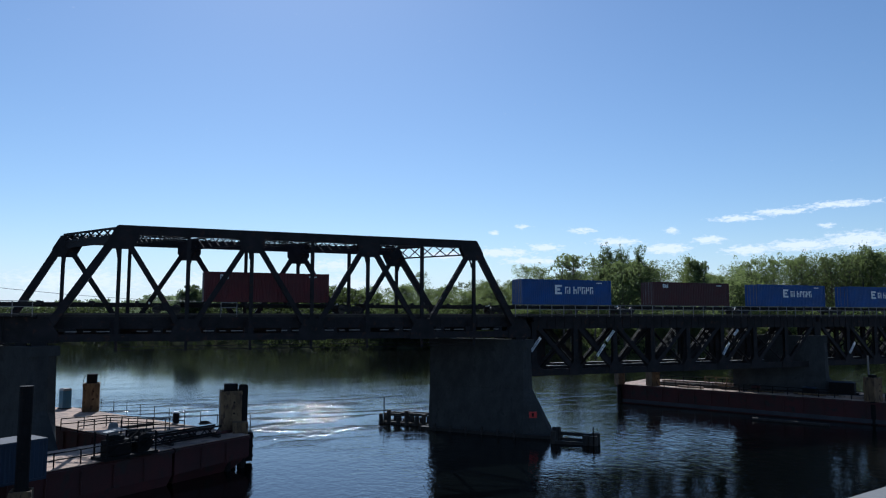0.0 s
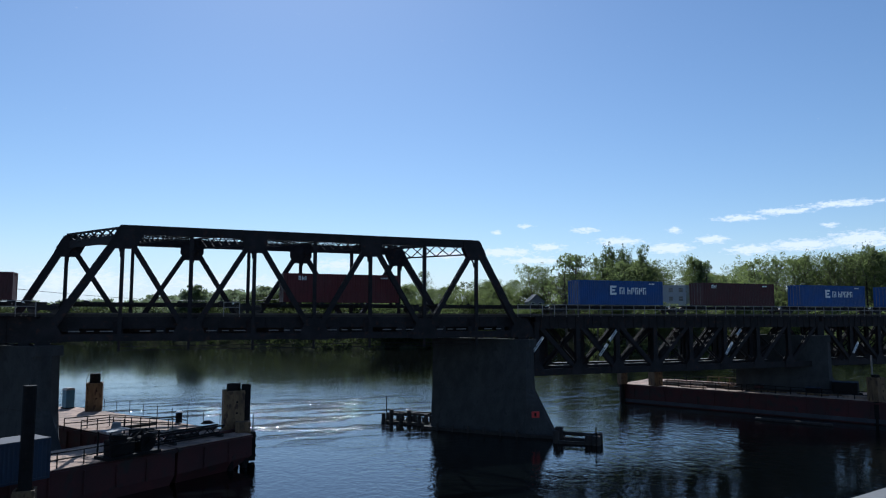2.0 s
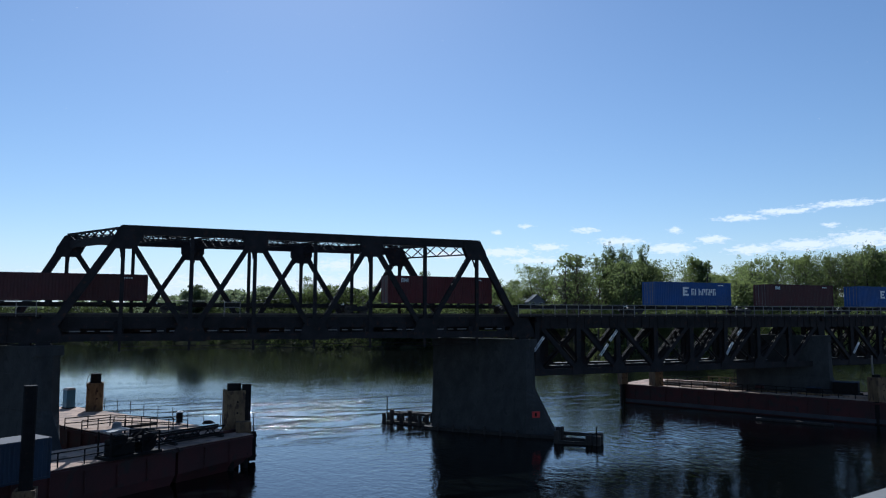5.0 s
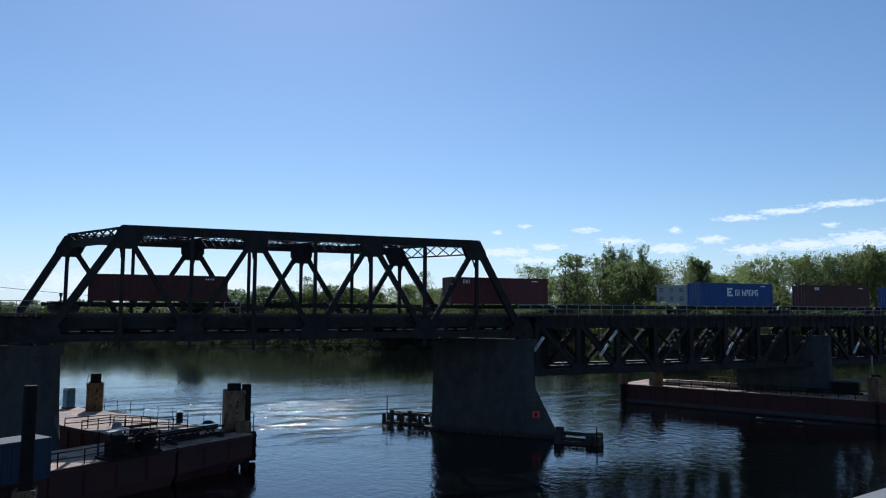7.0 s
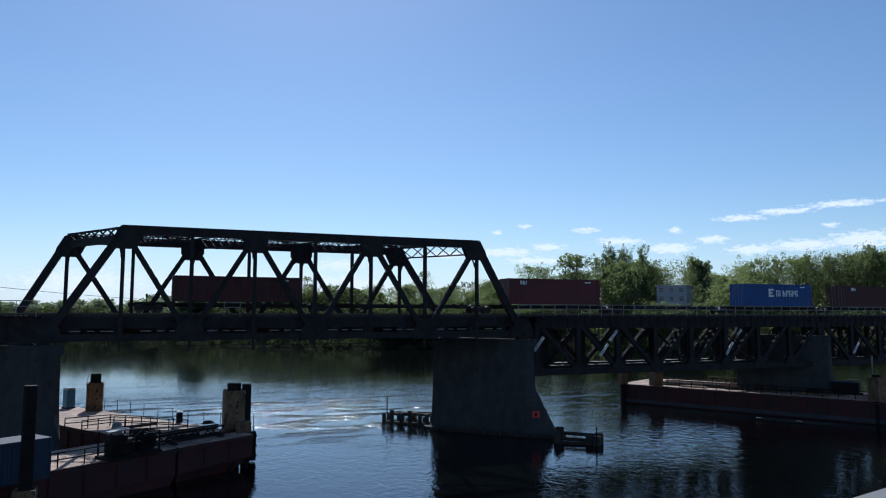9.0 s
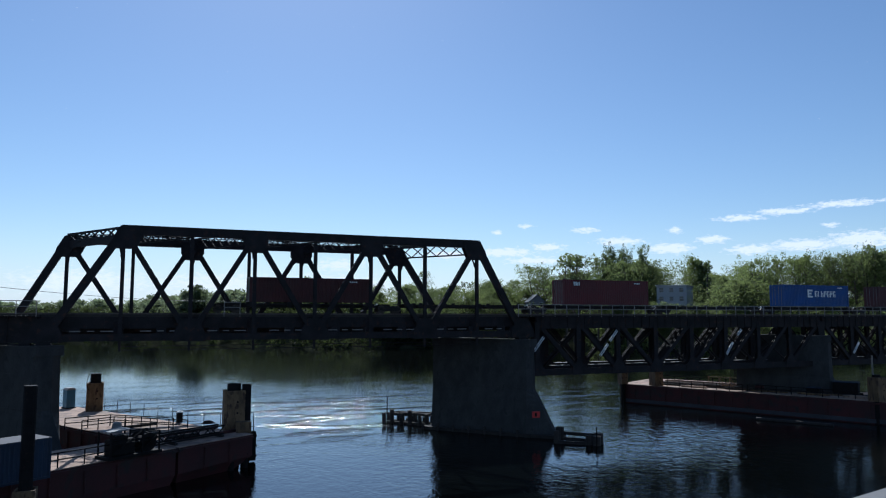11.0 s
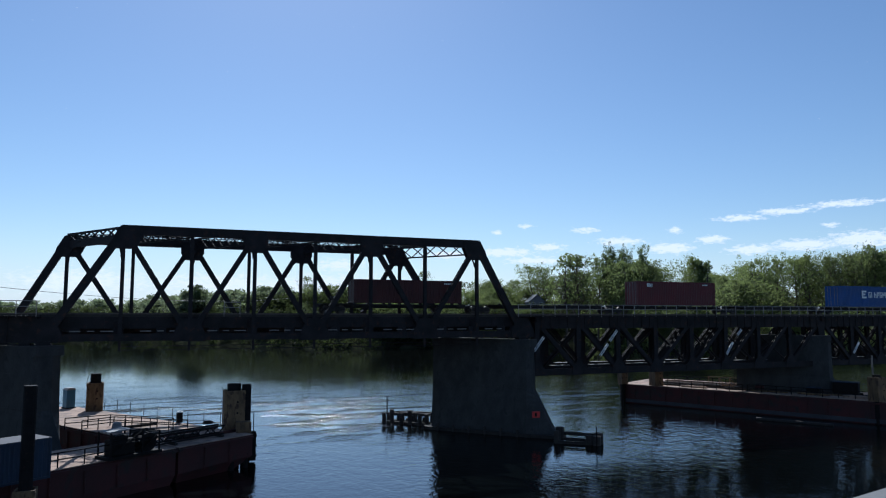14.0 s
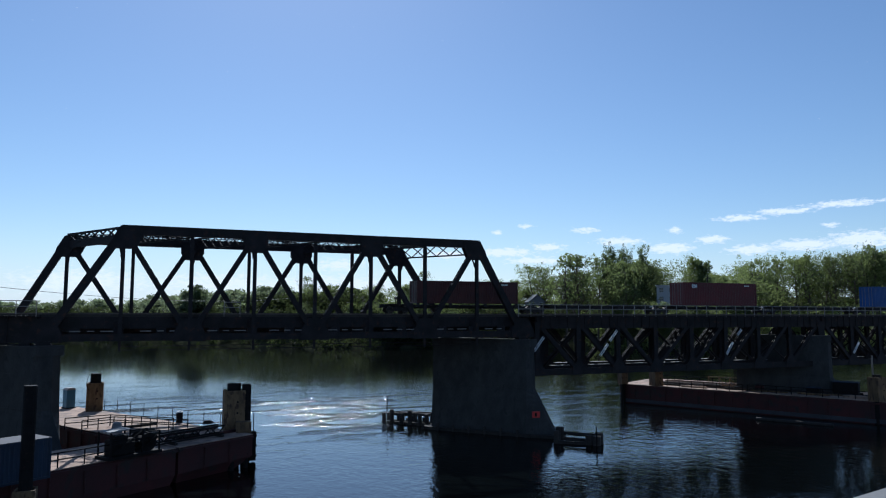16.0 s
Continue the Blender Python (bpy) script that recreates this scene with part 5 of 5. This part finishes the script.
def make_tree(seed, height, spread, leaf, kind="round", per=38, size=0.3):
    rng = np.random.default_rng(seed)
    root = thing("tree", {"round": "leafy spring-green broadleaf tree on the river bank", "tall": "tall slender broadleaf tree above the bank woods",
                          "airy": "thin-leaved feathery spring tree on the river bank", "poplar": "dark upright poplar standing above the bank woods", "bare": "nearly bare tree with thin grey branches", "pine": "dark dense evergreen tree on the bank"}[kind], "tree", pose(0, 0, -100), group="bank trees")
    bm = bmesh.new()
    tips = []
    lean = Vector((rng.normal() * 0.03, rng.normal() * 0.03, 1))
    pts = [Vector((0, 0, -0.5))]
    nseg = 6
    th = height * (0.9 if kind not in ("round", "airy") else 0.74)
    for k in range(1, nseg + 1):
        pts.append(pts[-1] + lean * (th / nseg) + Vector((rng.normal(), rng.normal(), 0)) * 0.012 * height)
    r0 = height * 0.016
    for k in range(nseg):
        tube(bm, pts[k], pts[k + 1], r0 * (1 - k / nseg * 0.8), r0 * (1 - (k + 1) / nseg * 0.8), 7, caps=False)
    nl = {"round": 22, "airy": 22, "tall": 20, "poplar": 26, "bare": 26, "pine": 24}[kind]
    for k in range(nl):
        f = 0.28 + 0.7 * (k + rng.random()) / nl
        seg = min(nseg - 1, int(f * nseg))
        base = pts[seg].lerp(pts[seg + 1], f * nseg - seg)
        ang = k * 2.4 + rng.random()
        if kind == "pine":
            rise, ln = 0.15, spread * (1.15 - f) * (0.8 + 0.4 * rng.random()) + 0.06 * height
        elif kind == "poplar":
            rise, ln = 2.4, spread * (0.75 + 0.5 * rng.random()) * (1.1 if f > 0.45 else 0.5)
        elif kind == "tall":
            rise, ln = 1.0, spread * (0.55 + 0.5 * rng.random()) * (1.2 - 0.5 * f)
        else:
            rise, ln = 0.75, spread * (0.55 + 0.6 * rng.random()) * math.sin(math.pi * min(0.95, 0.18 + 0.8 * f)) ** 0.6
        d = Vector((math.cos(ang), math.sin(ang), rise)).normalized()
        mid = base + d * ln * 0.55
        tip = mid + (d + Vector((0, 0, 0.35 if kind != "pine" else 0.0))).normalized() * ln * 0.5
        rl = r0 * (1 - f * 0.75) * 0.55
        tube(bm, base, mid, rl, rl * 0.65, 5, caps=False)
        tube(bm, mid, tip, rl * 0.65, rl * 0.2, 5, caps=False)
        for q in (mid, tip, base.lerp(tip, 0.8)):
            tips.append((q, ln))
            for j in range(2 if kind != "bare" else 4):
                e = q + Vector((rng.normal(), rng.normal(), abs(rng.normal()) * 0.9)).normalized() * ln * (0.28 + 0.2 * rng.random())
                tube(bm, q, e, rl * 0.25, rl * 0.08, 4, caps=False)
                tips.append((e, ln * 0.8))
    part("trunk", bm, BARK, root, "grey-brown trunk and limbs")
    clumps = []
    for q, ln in tips:
        if kind == "bare" and rng.random() > 0.22:
            continue
        if kind == "airy" and rng.random() > 0.8:
            continue
        wide = {"bare": 0.7, "airy": 0.8, "poplar": 0.72}.get(kind, 0.9)
        clumps.append((np.array(q) + rng.normal(size=3) * 0.25, max(0.5, ln * (0.24 + 0.3 * rng.random())) * wide))
    verts, idx = leaf_quads(clumps, per if kind != "bare" else 8, size, rng)
    me = bpy.data.meshes.new("crown")
    me.from_pydata(verts.tolist(), [], idx.tolist())
    me.materials.append(leaf)
    ob = new("crown", me)
    ob.parent = root
    TREE_TOP[root.name] = float(np.percentile(verts[:, 2], 99.5))
    return root


TREE_TOP = {}
# profile of the far treeline: azimuth (deg), distance (m), height of the tops (m above water)
TREELINE = ((-16, 450, 20.8), (-8, 425, 20.0), (-2, 405, 21.6), (4, 392, 26.4), (9, 372, 29.0), (12, 352, 29.8), (15, 335, 26.4), (18, 300, 26.8),
            (20.5, 300, 27.5), (21.8, 323, 28.0), (25, 350, 31.6), (27.6, 354, 32.4), (29.4, 344, 33.5), (31.4, 330, 33.0), (33.6, 318, 35.0), (37, 311, 36.0),
            (38.1, 310, 35.9), (40.4, 309, 34.4), (42.5, 307, 33.6), (44, 307, 33.8), (45.4, 308, 36.2), (46.3, 309, 33.8), (47, 310, 36.3), (47.6, 310, 34.6),
            (48.4, 310, 37.0), (49.3, 310, 37.6), (50.2, 310, 36.8), (50.9, 310, 33.6), (51.8, 309, 37.6), (53.1, 308, 38.0), (54, 308, 36.8), (60, 302, 38.0))


def profile(az):
    t = np.array(TREELINE)
    return float(np.interp(az, t[:, 0], t[:, 1])), float(np.interp(az, t[:, 0], t[:, 2]))


def make_trees():
    kinds = {
        "round": [make_tree(s, 16, 5.4, m, "round", 40, 0.2) for s, m in ((11, LEAF_BRIGHT), (12, LEAF_MID), (13, LEAF_MID), (14, LEAF_BRIGHT), (15, LEAF_MID))],
        "airy": [make_tree(s, 17, 5.2, m, "airy", 24, 0.18) for s, m in ((61, LEAF_BRIGHT), (62, LEAF_MID), (63, LEAF_BRIGHT))],
        "poplar": [make_tree(s, 18, 2.3, LEAF_DARK, "poplar", 30, 0.18) for s in (71, 72, 73)],
        "tall": [make_tree(s, 18, 3.4, m, "tall", 30, 0.2) for s, m in ((21, LEAF_MID), (22, LEAF_MID))],
        "bare": [make_tree(s, 16, 4.2, LEAF_MID, "bare") for s in (31, 32)],
        "pine": [make_tree(s, 16, 3.6, LEAF_DARK, "pine", 46, 0.22) for s in (41, 42)],
        # distant trees, with the haze in their leaf colour
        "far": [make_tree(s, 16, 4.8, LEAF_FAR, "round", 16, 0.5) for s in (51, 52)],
    }
    used = set()

    def plant(az, dist, top, kind, wide=1.0, clear=True):
        if clear and ((abs(az - 40.1) < 1.75 and dist < 318) or (abs(az - 29.4) < 2.1 and dist < 345)):
            return
        a = radians(az)
        x, y = dist * math.sin(a), dist * math.cos(a)
        z = ground_z(x, y) - 0.1
        base = random.choice(kinds[kind])
        k = (top - z) / TREE_TOP[base.name]
        wide *= (max(1.0, 0.55 + 0.45 / k) if k < 1 else 1)
        m = pose(x, y, z, 0, 0, random.uniform(0, 360)) @ Matrix.Diagonal((k * wide, k * wide, k, 1))
        if base.name not in used:
            used.add(base.name)
            base.matrix_basis = m
        else:
            t = copy_thing(base, Matrix.Identity(4))
            t.matrix_basis = m

    # tops of the wood, a second and third row in front of it
    az = -17.0
    while az < 60:
        d, top = profile(az)
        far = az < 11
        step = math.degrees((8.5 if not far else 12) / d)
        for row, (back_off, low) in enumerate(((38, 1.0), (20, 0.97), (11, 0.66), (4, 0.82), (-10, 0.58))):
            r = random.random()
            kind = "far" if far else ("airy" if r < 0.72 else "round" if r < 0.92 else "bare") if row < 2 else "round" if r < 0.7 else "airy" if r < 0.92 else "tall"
            z0 = 6
            t = z0 + (top - z0) * low * random.uniform(0.9, 1.06)
            plant(az + random.uniform(-0.5, 0.5) * step, d + back_off + random.uniform(-4, 4), t, kind, random.uniform(0.9, 1.25))
        az += step
    # single trees that stand out
    for azi, d, top, kind, w in ((34.9, 297, 41.0, "poplar", 0.62), (35.4, 299, 41.4, "poplar", 0.6), (35.9, 301, 39.6, "poplar", 0.5), (36.3, 297, 40.4, "poplar", 0.5), (36.85, 300, 40.6, "poplar", 0.45),
                                 (37.5, 297, 41.0, "poplar", 0.68), (34.3, 300, 37.5, "airy", 0.6), (36.6, 290, 35.0, "round", 0.8), (38.4, 298, 34.8, "round", 1.0), (41.8, 303, 36.8, "round", 0.5), (41.9, 300, 35.0, "pine", 0.6),
                                 (32.0, 300, 38.0, "bare", 0.9), (32.5, 304, 39.2, "bare", 0.9), (33.0, 302, 38.0, "bare", 0.9), (29.5, 352, 38.3, "airy", 1.0), (30.3, 354, 37.0, "airy", 0.9), (2.9, 385, 27.9, "pine", 0.85),
                                 (3.4, 388, 26.0, "far", 0.6), (2.4, 388, 25.4, "far", 0.5), (11.2, 392, 33.7, "bare", 1.1), (20.6, 408, 37.7, "bare", 1.2), (45.4, 296, 35.8, "airy", 1.0), (47.0, 297, 35.8, "airy", 0.8),
                                 (48.5, 297, 36.4, "airy", 0.9), (49.4, 295, 37.0, "airy", 0.9), (50.2, 297, 36.2, "airy", 0.8), (50.9, 294, 34.5, "bare", 0.9), (52.0, 292, 37.0, "airy", 1.1), (53.3, 290, 37.2, "round", 1.0)):
        plant(azi, d, top, kind, w, False)
    # low bushes before the two houses
    for azi, d, top in ((38.9, 262, 18.0), (39.5, 266, 16.9), (40.1, 262, 16.6), (40.7, 260, 16.9), (41.2, 262, 17.4), (44.3, 272, 25.0), (45.0, 270, 26.5), (28.3, 318, 18.0), (29.0, 314, 16.6), (29.6, 316, 16.4), (30.3, 318, 18.0)):
        plant(azi, d, top, "round", 1.1, False)
    for k in range(26):
        azi = 36 + 0.85 * k + random.uniform(-0.3, 0.3)
        d = 60.0
        while d < 400 and d * math.cos(radians(azi)) < shore(d * math.sin(radians(azi))):
            d += 2
        plant(azi, d + random.uniform(5, 14), random.uniform(6.5, 11), "airy" if k % 3 else "round", 1.4, False)
    for k, group in kinds.items():
        for b in group:
            if b.name not in used:
                for o in (*b.children, b):
                    bpy.data.objects.remove(o)


def make_bank_scrub():
    """Bushes and reeds along the far waterline."""
    rng = np.random.default_rng(5)
    clumps = []
    for k in range(2000):
        az = radians(rng.uniform(-16, 58))
        s = (math.sin(az), math.cos(az))
        d = 60.0
        while d < 900 and (d * s[1] < shore(d * s[0])):
            d += 3
        d += rng.uniform(0.5, 26)
        x, y = d * s[0], d * s[1]
        r = rng.uniform(0.7, 2.4) * (1 + d / 600)
        up = 0.0
        if k % 2:
            # taller understorey behind the waterline bushes
            x, y, r, up = x + s[0] * 9, y + s[1] * 9, r * 1.6, rng.uniform(0, 8)
        clumps.append((np.array((x, y, ground_z(x, y) + r * 0.5 + up)), r))
    # thicket added to shut out sky gaps at the wood's edge under the crowns
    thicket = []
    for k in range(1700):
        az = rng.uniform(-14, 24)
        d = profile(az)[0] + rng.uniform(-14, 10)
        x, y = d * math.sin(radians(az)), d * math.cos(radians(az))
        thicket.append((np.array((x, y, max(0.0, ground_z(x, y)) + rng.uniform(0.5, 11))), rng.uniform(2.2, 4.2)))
    # bank shade and sun by leaf colour: dark up to 33.5 degrees, bright beyond
    sunlit = [c for c in clumps if math.degrees(math.atan2(c[0][0], c[0][1])) > 33.5]
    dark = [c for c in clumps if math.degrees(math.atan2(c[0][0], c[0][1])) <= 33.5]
    for stand, leaf, label in ((dark, LEAF_SCRUB_SHADED, "bushes and reeds along the far river bank, dark green as in shade"),
                               (sunlit, LEAF_BRIGHT, "bright green sunlit bushes along the near river bend")):
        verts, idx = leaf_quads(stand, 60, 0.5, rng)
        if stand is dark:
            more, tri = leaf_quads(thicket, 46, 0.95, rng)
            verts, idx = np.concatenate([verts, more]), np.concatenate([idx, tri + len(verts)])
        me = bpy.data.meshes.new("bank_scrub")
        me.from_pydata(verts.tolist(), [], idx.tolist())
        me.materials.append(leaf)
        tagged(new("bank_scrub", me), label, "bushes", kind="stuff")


def make_house(name, label, x, y, z, rz, w, d, h, roof, wall_mat, cols, rows, foot=3.0):
    root = thing(name, label, "house", pose(x, y, z, 0, 0, rz))
    bm = bmesh.new()
    box(bm, -w / 2, w / 2, -d / 2, d / 2, 0, h)
    if roof:
        prism(bm, [(-w / 2, 0, h), (w / 2, 0, h), (0, 0, h + roof - 0.1)], (0, -d / 2, 0), (0, d / 2, 0))
    part("wall", bm, wall_mat, root)
    bm = bmesh.new()
    box(bm, -w / 2 + 0.05, w / 2 - 0.05, -d / 2 + 0.05, d / 2 - 0.05, -foot, 0)
    part("foundation", bm, SHADED_CONCRETE, root, "dark stone foundation")
    bm = bmesh.new()
    if roof:
        beam(bm, (-w / 2 - 0.4, 0, h - 0.25), (0.05, 0, h + roof), d + 0.8, 0.2, Vector((-roof, 0, w / 2)))
        beam(bm, (w / 2 + 0.4, 0, h - 0.25), (-0.05, 0, h + roof), d + 0.8, 0.2, Vector((roof, 0, w / 2)))
    else:
        box(bm, -w / 2 - 0.3, w / 2 + 0.3, -d / 2 - 0.3, d / 2 + 0.3, h, h + 0.35)
    part("roof", bm, ROOF if roof else CLAP, root)
    for i in range(cols):
        for j in range(rows):
            cx = -w / 2 + w * (i + 0.5) / cols
            cz = h * (j + 0.55) / rows
            win = None
            bm = bmesh.new()
            box(bm, cx - 0.85, cx + 0.85, -d / 2 - 0.06, -d / 2, cz - 1.05, cz + 1.05)
            win = part("window", bm, CLAP, root)
            bm = bmesh.new()
            for s in (-0.42, 0.42):
                box(bm, cx - 0.7, cx + 0.7, -d / 2 - 0.075, -d / 2 - 0.06, cz + s - 0.36, cz + s + 0.36)
            part("pane", bm, PANE, win)
    return root


def make_pole(x, y, top):
    z = ground_z(x, y) - 0.3
    root = thing("utility_pole", "tall dark timber utility pole with a crossarm among trees", "utility pole", pose(x, y, z), group="utility poles")
    bm = bmesh.new()
    tube(bm, (0, 0, 0), (0, 0, top - z), 0.32, 0.22, 8)
    part("pole", bm, TIMBER, root)
    bm = bmesh.new()
    beam(bm, (-1.4, 0.3, top - z - 1.0), (1.4, 0.3, top - z - 1.0), 0.2, 0.24)
    part("crossarm", bm, TIMBER, root)
    for k in (-1.2, -0.5, 0.5, 1.2):
        bm = bmesh.new()
        tube(bm, (k, 0.3, top - z - 0.88), (k, 0.3, top - z - 0.6), 0.09, 0.06, 6)
        part("insulator", bm, PALE, root)


def make_cable():
    root = thing("overhead_cable", "thin pale overhead cable sagging across the river", "cable", pose(0, 0, 0))
    bm = bmesh.new()
    a, b = Vector((-70, 150, 24.5)), Vector((60, 330, 20.8))
    prev = None
    for k in range(25):
        f = k / 24
        v = a.lerp(b, f) - Vector((0, 0, 18 * f * (1 - f)))
        if prev is not None:
            tube(bm, prev, v, 0.07, n=5, caps=False)
        prev = v
    part("wire", bm, GALV, root)


# ---- build ----
river = make_water()
make_ground()
make_truss_bridge()
make_deck_truss(42.0, 87.6, 8, -5.2)
make_deck_truss(88.2, 134.4, 8, -5.2)
make_deck_truss(134.9, 180.0, 8, -5.2)
make_deck_truss(180.6, 226.0, 8, -5.2)
make_girder_span(-56.0, -9.7, -5.0)
make_track()
make_handrail(38.9, 134, YN - 1.0)
make_handrail(-30.0, -9.6, YN - 1.0)
make_handrail(6.5, 8.0, YN - 1.0)
make_strut(41.52, -4.37, 42.83, -2.75)
make_strut(50.66, -5.08, 51.84, -3.66)
make_strut(52.10, -3.32, 53.20, -2.02)
make_strut(70.45, -5.25, 71.58, -3.71)
make_strut(72.40, -2.75, 73.12, -2.01)
make_strut(94.05, -5.54, 95.19, -4.01)
make_pier(39.8, 72.6)
make_pier(87.3, 72.5)
make_pier(133.9, 72.5)
make_pier(179.8, 72.5)
make_pier(-9.5, 71.7)
make_pier(-57.5, 72.5)
make_left_barges()
make_right_barge()
make_fenders()
make_pier_marks()
make_road_bridge()
make_trees()
make_bank_scrub()
make_house("house", "small grey gabled house among the bank trees", 165.6, 293.6, 16.2, -18, 7.0, 11.0, 3.2, 3.3, GREYWALL, 2, 1, 13.0)
make_house("house", "white clapboard house with many windows behind the railway", 186.0, 221.0, 11.2, -52, 11.0, 12.0, 13.1, 0, CLAP, 3, 4, 12.5)
make_pole(195.6, 214.0, 28.5)
make_pole(227.0, 172.0, 28.0)
make_cable()
make_train()


def motions():
    """The train rolls over the bridge; its wheels turn; the river slides by."""
    times = [0, 2, 4, 6, 8, 10, 12, 14, 16]
    for ob, x, y, z in MOVERS:
        walk(ob, [(t, pose(x + travelled(t), y, z)) for t in times])
    for ws, x in WHEELSETS:
        walk(ws, [(0.125 * k, pose(x, 0, 0.42, 0, math.degrees(travelled(0.125 * k) / 0.42) % 360, 0)) for k in range(129)])
    walk(river, [(t, pose(0.35 * t, 0.1 * t, 0)) for t in (0, 4, 8, 12, 16)])


motions()
